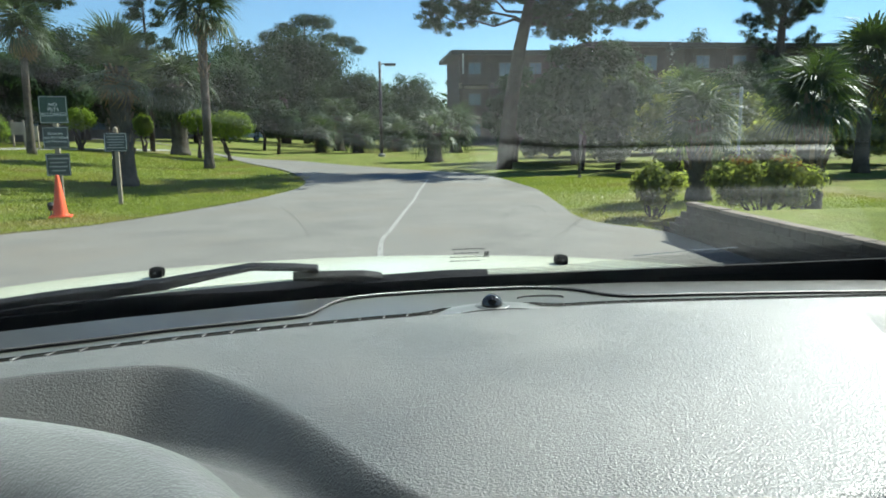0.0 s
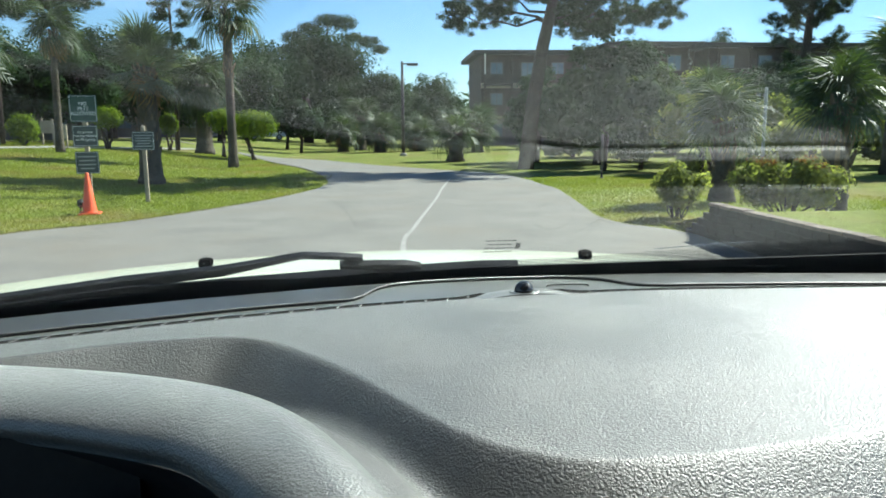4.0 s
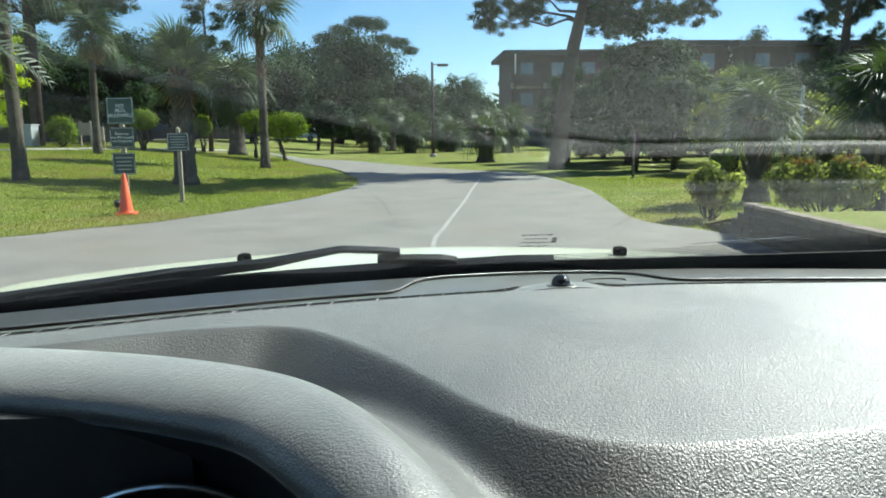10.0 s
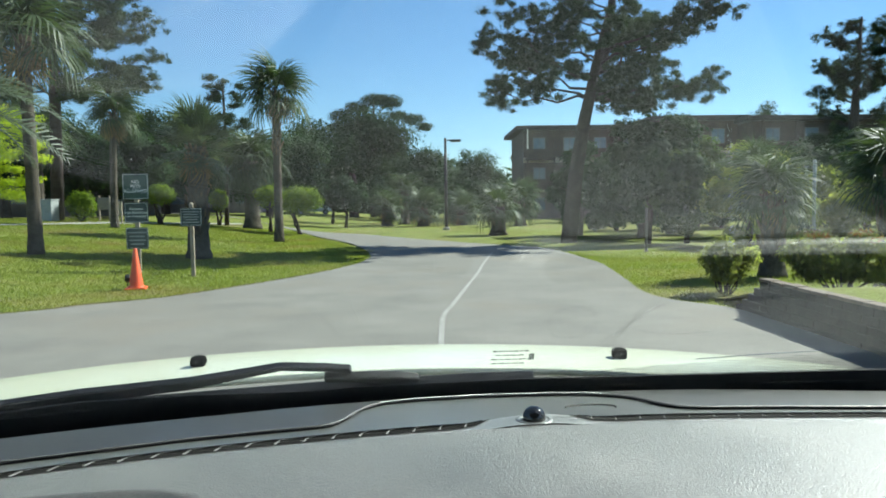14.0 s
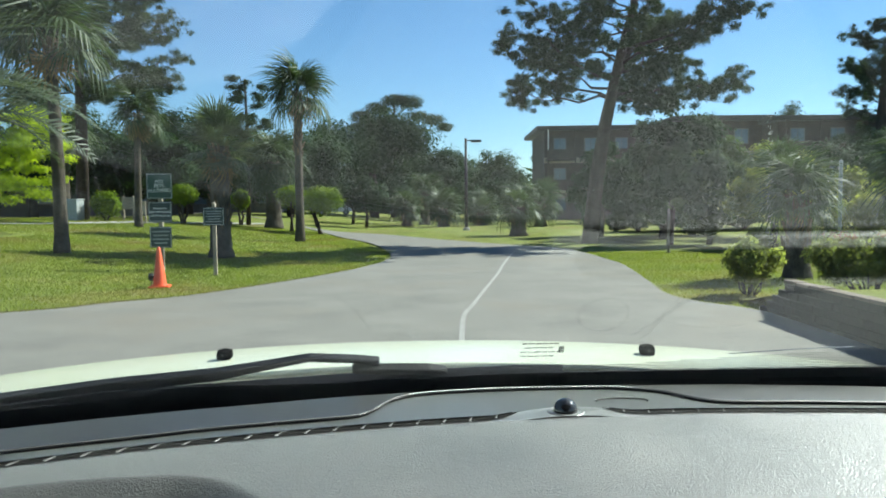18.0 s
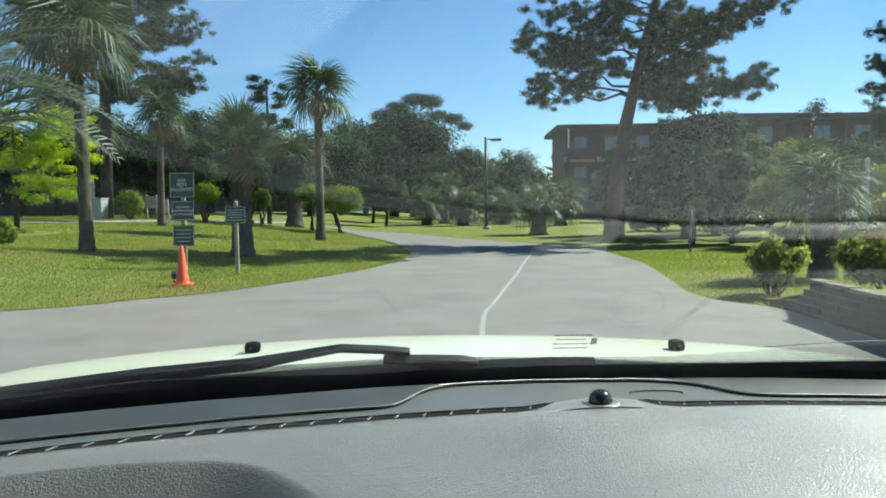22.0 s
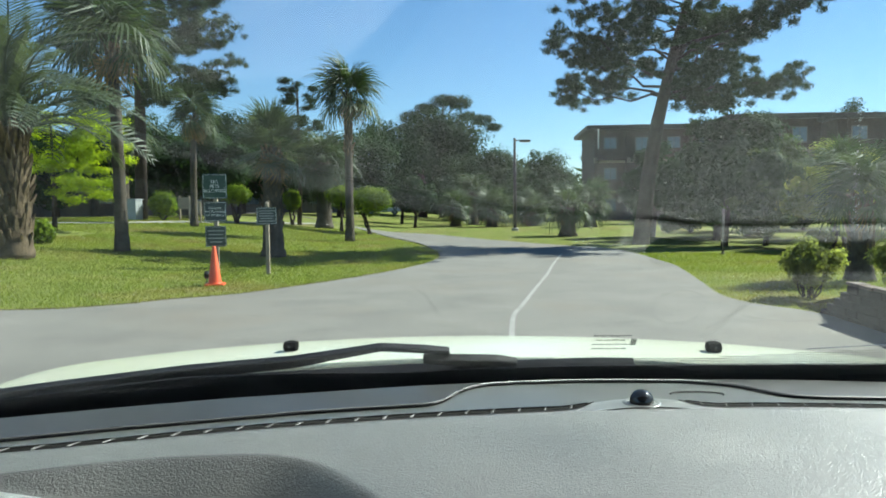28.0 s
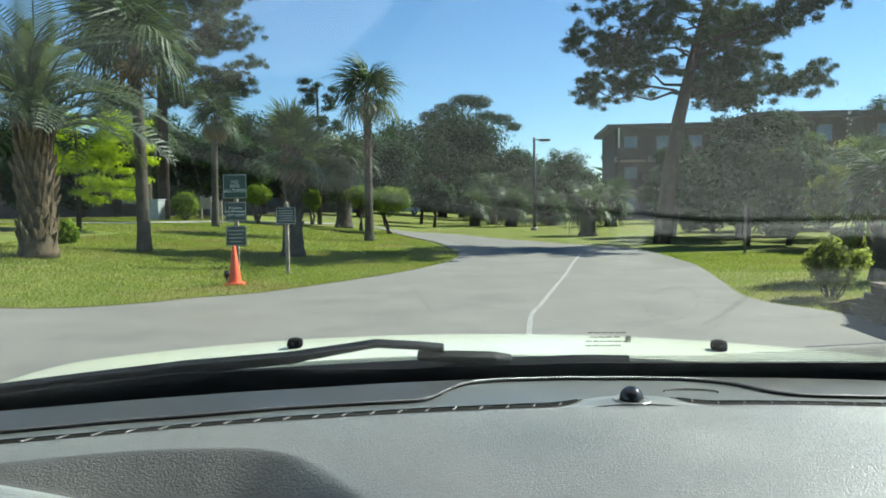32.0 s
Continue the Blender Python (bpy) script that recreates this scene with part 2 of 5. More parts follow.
M = dict(
    lawn=mat("lawn", (0.110, 0.140, 0.027), (0.208, 0.228, 0.056), 0.8, 14.0, 0.95, 1.0, 0.06, spec=0.1, dry=(0.19, 0.16, 0.06)),
    asphalt=mat("asphalt", (0.155, 0.148, 0.130), (0.215, 0.204, 0.178), 0.9, 55.0, 0.85, 0.7, 0.008, spec=0.25, dry=(0.185, 0.165, 0.135)),
    paint=mat("road_paint", (0.21, 0.205, 0.18), (0.33, 0.32, 0.29), 5, 60, 0.7, 0.3, 0.004),
    concrete=mat("concrete", (0.26, 0.245, 0.215), (0.34, 0.325, 0.29), 1, 30, 0.9, 0.3),
    mulch=mat("mulch", (0.05, 0.035, 0.02), (0.12, 0.085, 0.05), 4, 30, 1.0, 1.0, 0.04, spec=0.1),
    bark=mat("palm_bark", (0.058, 0.049, 0.038), (0.125, 0.108, 0.085), 3, 25, 0.95, 0.9, 0.04, spec=0.15),
    boot=mat("palm_boots", (0.08, 0.06, 0.04), (0.2, 0.155, 0.10), 5, 30, 0.95, 0.8, 0.03, spec=0.15, vary=0.8),
    pinebark=mat("pine_bark", (0.035, 0.027, 0.022), (0.075, 0.06, 0.048), 3, 14, 0.95, 1.0, 0.06, spec=0.15),
    # Greens lifted towards blue: bluish haze is put into the next three colours.
    oakleaf=leaf_mat("oak_leaves", (0.008, 0.021, 0.009), (0.036, 0.064, 0.023), 0.32),
    pineleaf=leaf_mat("pine_needles", (0.014, 0.027, 0.016), (0.052, 0.073, 0.036), 0.3),
    grove=leaf_mat("grove_leaves", (0.024, 0.044, 0.02), (0.105, 0.135, 0.06), 0.36),
    palmleaf=leaf_mat("palm_leaves", (0.018, 0.036, 0.013), (0.07, 0.096, 0.038), 0.3, 0.5, spec=0.28),
    blueleaf=leaf_mat("blue_palm_leaves", (0.035, 0.052, 0.033), (0.11, 0.135, 0.085), 0.28, 0.5, spec=0.26),
    deadleaf=leaf_mat("dry_palm_leaves", (0.12, 0.08, 0.04), (0.26, 0.18, 0.09), 0.25),
    lime=leaf_mat("lime_leaves", (0.18, 0.25, 0.012), (0.42, 0.48, 0.035), 0.6, blotch=0.9),
    hedge=leaf_mat("clipped_leaves", (0.035, 0.07, 0.006), (0.21, 0.28, 0.022), 0.35, blotch=1.5),
    azalea=leaf_mat("shrub_leaves", (0.08, 0.11, 0.04), (0.34, 0.34, 0.15), 0.62, blotch=1.2),
    redleaf=leaf_mat("red_new_leaves", (0.16, 0.075, 0.035), (0.30, 0.17, 0.07), 0.4),
    grass=leaf_mat("grass_blades", (0.130, 0.170, 0.029), (0.25, 0.27, 0.059), 0.4, 0.7, dry=(0.22, 0.18, 0.07)),
    shingle=mat("brown_shingles", (0.040, 0.028, 0.022), (0.074, 0.052, 0.040), 1.5, 8, 0.9, 0.6, 0.03),
    roof=mat("dark_roofing", (0.03, 0.026, 0.024), (0.06, 0.052, 0.046), 2, 14, 0.9, 0.5, 0.02),
    # Dim copy of the tan stucco: the buildings' tree shade is put into its colour.
    dimstucco=mat("dimmed_stucco", (0.10, 0.09, 0.08), (0.15, 0.135, 0.12), 1, 20, 0.9, 0.3),
    stucco=mat("tan_stucco", (0.30, 0.25, 0.20), (0.38, 0.33, 0.27), 1, 20, 0.9, 0.3),
    trim=mat("white_trim", (0.62, 0.6, 0.56), (0.74, 0.72, 0.68), 3, 30, 0.6, 0.1),
    wood=mat("weathered_wood", (0.22, 0.18, 0.13), (0.36, 0.30, 0.22), 3, 50, 0.85, 0.5, 0.004),
    green=mat("green_enamel", (0.012, 0.045, 0.030), (0.018, 0.06, 0.042), 6, 60, 0.35, 0.03),
    slate=mat("dark_sign_enamel", (0.02, 0.035, 0.035), (0.03, 0.05, 0.048), 6, 60, 0.4, 0.03),
    white=mat("white_lettering", (0.72, 0.73, 0.7), (0.82, 0.82, 0.8), 8, 50, 0.5, 0.0),
    orange=mat("orange_cone_plastic", (0.72, 0.085, 0.02), (0.85, 0.13, 0.035), 6, 60, 0.5, 0.08),
    # Near-black blocks: the shade on the wall's road face is put into this colour.
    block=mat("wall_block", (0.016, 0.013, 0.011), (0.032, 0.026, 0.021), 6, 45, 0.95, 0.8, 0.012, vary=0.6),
    cap=mat("cap_stone", (0.12, 0.09, 0.066), (0.19, 0.145, 0.108), 5, 40, 0.9, 0.5, 0.006, vary=0.4),
    metal=mat("dark_metal", (0.02, 0.02, 0.02), (0.045, 0.043, 0.04), 4, 40, 0.5, 0.1, metal=0.6),
    grey=mat("grey_metal", (0.25, 0.27, 0.27), (0.36, 0.38, 0.38), 4, 40, 0.55, 0.1),
    hood=mat("white_car_paint", (0.60, 0.61, 0.47), (0.66, 0.67, 0.53), 1.0, 300, 0.22, 0.0),
    carwhite=mat("white_enamel", (0.7, 0.71, 0.72), (0.78, 0.78, 0.78), 2, 100, 0.3, 0.0),
    black=mat("black_plastic", (0.008, 0.008, 0.010), (0.02, 0.02, 0.023), 8, 200, 0.5, 0.15, 0.001),
    rubber=mat("rubber", (0.012, 0.012, 0.012), (0.03, 0.03, 0.03), 12, 160, 0.75, 0.4, 0.001),
    nearblack=mat("matte_near_black", (0.002, 0.002, 0.002), (0.004, 0.004, 0.004), 8, 100, 0.95, 0.0, spec=0.05),
    gloss=mat("gloss_black", (0.006, 0.006, 0.007), (0.01, 0.01, 0.011), 8, 100, 0.12, 0.0),
    chrome=mat("chrome_trim", (0.5, 0.5, 0.5), (0.6, 0.6, 0.6), 8, 100, 0.25, 0.0, metal=1.0),
    pad=grained("dash_vinyl", (0.011, 0.0115, 0.0113), (0.016, 0.0167, 0.0164), 0.44, 640.0, 0.36, spec=0.85),
    band=mat("vent_tray_plastic", (0.026, 0.027, 0.0265), (0.034, 0.035, 0.0345), 6, 300, 0.36, 0.0, spec=1.0),
    # Paler copy of the dash vinyl, with the hood's sheen put into its colour.
    lit_hoodpad=grained("lit_hood_vinyl", (0.026, 0.0272, 0.0268), (0.034, 0.0355, 0.035), 0.42, 560.0, 0.28, spec=1.0),
    shelf=mat("satin_shelf_plastic", (0.008, 0.0085, 0.0082), (0.012, 0.0125, 0.0122), 6, 320, 0.34, 0.04, 0.0004, spec=0.9),
    lowpad=grained("lower_dash_vinyl", (0.045, 0.046, 0.045), (0.058, 0.059, 0.057), 0.5, 230.0, spec=0.7),
    strip=mat("smooth_dash_plastic", (0.007, 0.0075, 0.0072), (0.011, 0.0115, 0.0112), 6, 320, 0.40, 0.05, 0.0004, spec=0.6),
    liner=mat("headliner", (0.3, 0.28, 0.25), (0.36, 0.34, 0.3), 3, 120, 0.95, 0.2, 0.002),
    glass=glass_mat("windscreen_glass"),
    # Bluish base colour: reflected sky is put into the panes.
    pane=mat("window_pane", (0.10, 0.13, 0.16), (0.16, 0.19, 0.22), 0.6, 3, 0.08, 0.0, spec=0.8),
    print=film_mat("faint_dark_print", (0.02, 0.02, 0.02), 0.5),
    film=film_mat("smear_film", (0.10, 0.10, 0.09), 0.17),
    splat=film_mat("dried_white_splash", (0.75, 0.75, 0.72), 0.32),
)
for key_, w_, r_ in (("pad", 0.205, 0.33), ("lit_hoodpad", 0.40, 0.38), ("band", 0.20, 0.35), ("shelf", 0.20, 0.3)):
    sheened(M[key_], w_, r_)


# ---- builders ----
def empty(name, m=None):
    e = new(name)
    e.empty_display_size = 0.2
    if m is not None:
        e.matrix_world = m
    return e


def put(name, me, material, parent=None, label="", m=None, smooth=False):
    ob = new(name, me)
    if material is not None and not me.materials:
        me.materials.append(material)
    if smooth:
        me.polygons.foreach_set("use_smooth", [True] * len(me.polygons))
    if parent is not None:
        ob.parent = parent
    if m is not None:
        ob.matrix_basis = m
    if label:
        ob["label"] = label
    return ob


def part(name, bm, material, parent=None, label="", m=None, smooth=False):
    me = bpy.data.meshes.new(name)
    bm.to_mesh(me)
    bm.free()
    return put(name, me, material, parent, label, m, smooth)


def arrays(name, verts, faces):
    me = bpy.data.meshes.new(name)
    v, f = np.asarray(verts, dtype=np.float32), np.asarray(faces, dtype=np.int32)
    k = f.shape[1]
    me.vertices.add(len(v))
    me.vertices.foreach_set("co", v.ravel())
    me.loops.add(f.size)
    me.loops.foreach_set("vertex_index", f.ravel())
    me.polygons.add(len(f))
    me.polygons.foreach_set("loop_start", np.arange(0, f.size, k, dtype=np.int32))
    me.update(calc_edges=True)
    me.validate()
    return me


def box(sx, sy, sz, at=(0, 0, 0), bevel=0.0, bm=None):
    """A box standing on at, with worn edges."""
    own = bm is None
    b = bmesh.new()
    bmesh.ops.create_cube(b, size=1, matrix=Matrix.Translation((at[0], at[1], at[2] + sz / 2)) @ Matrix.Diagonal((sx, sy, sz, 1)))
    if bevel:
        bmesh.ops.bevel(b, geom=b.edges[:], offset=bevel, segments=2, affect="EDGES", profile=0.6)
    if own:
        return b
    me = bpy.data.meshes.new("tmp")
    b.to_mesh(me)
    b.free()
    bm.from_mesh(me)
    bpy.data.meshes.remove(me)
    return bm


def tube(points, radii, segs=8, wobble=0.0, caps=True, seed=0, bm=None):
    """A tapered tube along points."""
    rnd = random.Random(seed)
    b = bm or bmesh.new()
    pts = [Vector(p) for p in points]
    if not hasattr(radii, "__len__"):
        radii = [radii] * len(pts)
    rings = []
    for i, p in enumerate(pts):
        d = (pts[min(i + 1, len(pts) - 1)] - pts[max(i - 1, 0)]).normalized()
        side = d.cross(Vector((0, 1, 0)) if abs(d.y) < 0.9 else Vector((1, 0, 0))).normalized()
        up = side.cross(d)
        ring = []
        for k in range(segs):
            a = 2 * math.pi * k / segs
            r = radii[i] * (1 + wobble * (rnd.random() - 0.5) * 2)
            ring.append(b.verts.new(p + side * math.cos(a) * r + up * math.sin(a) * r))
        rings.append(ring)
    for r0, r1 in zip(rings, rings[1:]):
        for k in range(segs):
            b.faces.new((r0[k], r0[(k + 1) % segs], r1[(k + 1) % segs], r1[k]))
    if caps:
        b.faces.new(rings[0][::-1])
        b.faces.new(rings[-1])
    bmesh.ops.recalc_face_normals(b, faces=b.faces[:])
    return b


def lathe(profile, segs=20, bm=None):
    b = bm or bmesh.new()
    rings = [[b.verts.new((r * math.cos(2 * math.pi * k / segs), r * math.sin(2 * math.pi * k / segs), z)) for k in range(segs)] for r, z in profile]
    for r0, r1 in zip(rings, rings[1:]):
        for k in range(segs):
            b.faces.new((r0[k], r0[(k + 1) % segs], r1[(k + 1) % segs], r1[k]))
    b.faces.new(rings[0][::-1])
    b.faces.new(rings[-1])
    bmesh.ops.recalc_face_normals(b, faces=b.faces[:])
    return b


def spline(points, n):
    """n points of a smooth curve through the given ones."""
    p = [Vector(q) for q in points]
    out = []
    for i in range(n):
        u = i / (n - 1) * (len(p) - 1)
        k = min(int(u), len(p) - 2)
        t = u - k
        a, b, c, d = p[max(k - 1, 0)], p[k], p[k + 1], p[min(k + 2, len(p) - 1)]
        out.append(0.5 * (2 * b + (c - a) * t + (2 * a - 5 * b + 4 * c - d) * t * t + (3 * b - a - 3 * c + d) * t ** 3))
    return out


def lerp_curve(points, x):
    return float(np.interp(x, [p[0] for p in points], [p[1] for p in points]))


def leaf_cloud(blobs, per, size, seed, aspect=0.5, inner=0.55, droop=0.0, flat=0.0, fuzz=0.2):
    """Diamond leaves scattered through ellipsoids (x, y, z, rx, ry, rz), densest near their skins."""
    g = np.random.default_rng(seed)
    bl = np.asarray(blobs, dtype=float)
    w = (bl[:, 3] * bl[:, 4] * bl[:, 5]) ** (2 / 3)
    n = int(per)
    idx = g.choice(len(bl), n, p=w / w.sum())
    d = g.normal(size=(n, 3))
    d /= np.linalg.norm(d, axis=1)[:, None]
    r = (inner + (1.0 - inner) * g.random(n) ** 0.6) * np.clip(1 + fuzz * g.normal(size=n), 0.3, 1.3)
    c = bl[idx, :3] + d * bl[idx, 3:6] * r[:, None]
    away = c - bl[:, :3].mean(0)
    away /= np.linalg.norm(away, axis=1)[:, None] + 1e-6
    face = 0.55 * d + 0.5 * away + 0.30 * g.normal(size=(n, 3)) + np.array((0, 0, 0.25 + 0.8 * flat))
    u = np.cross(face, g.normal(size=(n, 3)))
    u[:, 2] -= droop
    u /= np.linalg.norm(u, axis=1)[:, None]
    v = np.cross(face, u)
    v /= np.linalg.norm(v, axis=1)[:, None]
    s = size * (0.6 + 0.8 * g.random(n))[:, None]
    nrm = np.cross(u, v) * s * 0.12
    verts = np.stack([c - u * s, c + v * s * aspect + nrm, c + u * s, c - v * s * aspect + nrm], 1).reshape(-1, 3)
    return verts, np.arange(4 * n).reshape(-1, 4)


def H(x, y):
    """Height of the lawn: it climbs gently away to the left."""
    s = -x - 6.0
    h = 0.09 * (math.log1p(math.exp(min(s * 2.0, 40))) / 2.0)
    return h if h < 0.8 else 0.8 + 0.25 * (1 - math.exp(-(h - 0.8) / 0.25))


# ---- ground ----
xs = np.unique(np.concatenate([np.linspace(-500, -40, 14), np.linspace(-40, 40, 161), np.linspace(40, 500, 14)]))
ys = np.unique(np.concatenate([np.linspace(-200, -10, 6), np.linspace(-10, 60, 71), np.linspace(60, 900, 16)]))
gv = [(x, y, H(x, y) + (0.02 * noise.noise((x * 0.4, y * 0.4, 0)) if -40 < x < 40 and -10 < y < 60 else 0) - 0.02) for y in ys for x in xs]
nx = len(xs)
gf = [(j * nx + i, j * nx + i + 1, (j + 1) * nx + i + 1, (j + 1) * nx + i) for j in range(len(ys) - 1) for i in range(nx - 1)]
tagged(put("ground", arrays("ground", gv, gf), M["lawn"], smooth=True), "sunlit mown green lawn that climbs gently to one side", "lawn", kind="structure")

LEFT_EDGE = [(-30, 5.0), (-14, 6.6), (-9, 7.3), (-6.57, 7.95), (-5.4, 8.84), (-4.97, 9.45), (-3.97, 10.45), (-2.66, 13.1), (-1.99, 15.1), (-1.57, 17.3), (-1.62, 19.9), (-2.76, 26.0), (-4.9, 32.5), (-7.6, 40.0), (-14, 52), (-32, 74)]
FAR_EDGE = [(-30, 79), (-15, 54.5), (-7.8, 42.0), (-3.3, 35.6), (-0.35, 29.2), (2.1, 24.6), (3.65, 21.9), (4.0, 19.2), (4.05, 17.0), (4.05, 15.3), (3.62, 11.7), (3.4, 10.05), (3.5, 9.07), (3.87, 8.4), (4.02, 8.0), (4.08, 7.4), (4.09, 6.0), (4.09, 2.0), (4.09, -45)]


def sheet(name, outline, lift, material, label, category, cuts=()):
    bm = bmesh.new()
    vs = [bm.verts.new((x, y, 0)) for x, y in outline]
    es = [bm.edges.new((vs[i], vs[(i + 1) % len(vs)])) for i in range(len(vs))]
    bmesh.ops.triangle_fill(bm, edges=es, use_beauty=True)
    for cx in cuts:
        bmesh.ops.bisect_plane(bm, geom=bm.verts[:] + bm.edges[:] + bm.faces[:], plane_co=(cx, 0, 0), plane_no=(1, 0, 0))
    for v in bm.verts:
        v.co.z = H(v.co.x, v.co.y) + lift
    bmesh.ops.recalc_face_normals(bm, faces=bm.faces[:])
    if bm.faces and sum(f.normal.z for f in bm.faces) < 0:
        bmesh.ops.reverse_faces(bm, faces=bm.faces[:])
    return tagged(part(name, bm, material), label, category, kind="structure")


left = [tuple(p)[:2] for p in spline([(x, y, 0) for x, y in LEFT_EDGE], 70)]
far = [tuple(p)[:2] for p in spline([(x, y, 0) for x, y in FAR_EDGE], 80)]
sheet("road", left + far + [(-30, -45)], 0.012, M["asphalt"], "pale grey worn asphalt road that bends away behind the lawn", "road", cuts=[-4 - 0.5 * k for k in range(40)])
line = spline([(0.05, 1.0, 0), (0.12, 4.0, 0), (0.18, 6.6, 0), (0.24, 7.9, 0), (0.38, 8.8, 0), (0.70, 11.0, 0), (1.07, 13.5, 0), (1.35, 15.7, 0), (1.9, 19.5, 0)], 60)
lo, ro = [], []
for i, p in enumerate(line):
    d = (line[min(i + 1, 59)] - line[max(i - 1, 0)]).normalized()
    wdt = 0.03 + 0.008 * noise.noise((p.y * 3, 0, 0))
    lo.append((p.x - d.y * wdt, p.y + d.x * wdt))
    ro.append((p.x + d.y * wdt, p.y - d.x * wdt))
sheet("road_line", lo + ro[::-1], 0.017, M["paint"], "worn white painted line along the road", "road line")
verge = [p for p in left if -13 < p[0] < -2.0 and p[1] < 16]
out_ = []
for i, p in enumerate(verge):
    a, b = verge[max(i - 1, 0)], verge[min(i + 1, len(verge) - 1)]
    ln = math.hypot(b[0] - a[0], b[1] - a[1])
    wdt = 0.07 + 0.05 * noise.noise((p[0] * 2.1, p[1] * 2.1, 4))
    out_.append((p[0] - (b[1] - a[1]) / ln * wdt, p[1] + (b[0] - a[0]) / ln * wdt))
sheet("verge_soil", [(p[0], p[1] - 0.01) for p in verge] + out_[::-1], 0.018, M["mulch"], "bare dark soil along the edge of the lawn", "soil")
sheet("footpath", [(-40, 24.6), (-17.2, 25.0), (-15.7, 26.9), (-14.4, 33.0), (-10.5, 42.5), (-11.3, 43.2), (-15.4, 33.6), (-16.4, 27.6), (-17.6, 26.0), (-40, 25.6)], 0.02, M["concrete"], "pale concrete path across the lawn", "path", cuts=[-4 - 0.5 * k for k in range(40)])


# ---- foliage ----
def palm_trunk(height, r0, r1, lean=(0, 0), seed=0, rings=26, spread=0.35):
    rnd = random.Random(seed)
    pts, rad = [], []
    for i in range(rings):
        t = i / (rings - 1)
        pts.append((lean[0] * t * t, lean[1] * t * t, height * t - 0.05 * (i == 0)))
        flare = 1 + spread * math.exp(-t * 12)
        rad.append((r0 + (r1 - r0) * t) * flare * (1 + 0.05 * (i % 2) + 0.04 * rnd.random()))
    return tube(pts, rad, 14, 0.05, seed=seed)


def fan_frond(length, segs=32, stalk=0.5, seed=0, limp=1.0):
    """One fan leaf: a stalk and a hand of narrow drooping blades; it points along +x."""
    rnd = random.Random(seed)
    bm = tube([(0, 0, 0), (stalk * 0.5, 0, 0.03), (stalk, 0, 0)], [0.022, 0.016, 0.012], 4)
    for i in range(segs):
        a = math.radians(-125 + 250 * i / (segs - 1)) + rnd.uniform(-0.04, 0.04)
        ln = length * (0.68 + 0.32 * math.cos(a * 0.6)) * rnd.uniform(0.85, 1.08)
        d = Vector((math.cos(a), math.sin(a), 0))
        s = Vector((-d.y, d.x, 0)) * length * 0.024
        drop = rnd.uniform(0.3, 0.65) * limp
        prev = None
        for k, t in enumerate((0.0, 0.4, 0.72, 1.0)):
            c = Vector((stalk, 0, 0)) + d * ln * t * (1 - 0.12 * t * t) + Vector((0, 0, 0.08 * t - drop * ln * t ** 3 - 0.05 * abs(math.sin(a))))
            wd = (0.3, 1.0, 0.8, 0.06)[k]
            cur = (bm.verts.new(c - s * wd), bm.verts.new(c + s * wd))
            if prev:
                bm.faces.new((prev[0], prev[1], cur[1], cur[0]))
            prev = cur
    return bm


def feather_frond(length, pairs=34, arch=0.55, leaflet=0.45, seed=0):
    """One feather leaf: an arching rib with two rows of narrow leaflets; it points along +x and rises first."""
    rnd = random.Random(seed)

    def rib(t):
        return Vector((length * (t - 0.12 * t * t), 0, length * (0.42 * t - arch * t * t - 0.25 * t ** 4)))
    bm = tube([rib(t / 9) for t in range(10)], [0.026 * (1 - 0.9 * t / 9) + 0.003 for t in range(10)], 4)
    for i in range(pairs):
        t = 0.16 + 0.84 * i / (pairs - 1)
        p, d = rib(t), (rib(min(t + 0.02, 1.02)) - rib(t - 0.02)).normalized()
        ln = leaflet * math.sin(math.pi * (0.12 + 0.82 * (i / (pairs - 1)))) ** 0.6 * length / 2
        for sgn in (-1, 1):
            o = (Vector((0, sgn, 0)) * 0.75 + d * 0.75 + Vector((0, 0, rnd.uniform(0.15, 0.5)))).normalized()
            w = d * 0.014 * length / 1.6
            q = p + o * ln * 0.6 + Vector((0, 0, -0.03 * ln))
            e = p + o * ln * 0.95 + Vector((0, 0, -0.28 * ln))
            a, b = bm.verts.new(p - w * 0.6), bm.verts.new(p + w * 0.6)
            c2, d2 = bm.verts.new(q - w), bm.verts.new(q + w)
            t1 = bm.verts.new(e)
            bm.faces.new((a, b, d2, c2))
            bm.faces.new((c2, d2, t1))
    return bm


def mesh_of(name, bm, material):
    me = bpy.data.meshes.new(name)
    bm.to_mesh(me)
    bm.free()
    me.materials.append(material)
    return me


FAN = [mesh_of("fan_frond", fan_frond(0.95, seed=k, limp=1.0 + 0.35 * k), M["palmleaf"]) for k in range(3)]
SPIKY = [mesh_of("fan_frond", fan_frond(0.85, 26, 0.62, 30 + k, 0.12 + 0.3 * k), M["blueleaf"]) for k in range(3)]
DRY = [mesh_of("dry_frond", fan_frond(0.8, 18, 0.45, seed=9), M["deadleaf"])]
FEATHER = [mesh_of("feather_frond", feather_frond(2.0, seed=k), M["blueleaf"]) for k in range(3)]
BOOT = mesh_of("boot", tube([(0, 0, 0), (0.03, 0, 0.10), (0.06, 0, 0.2), (0.085, 0, 0.32)], [0.065, 0.055, 0.04, 0.022], 5), M["boot"])


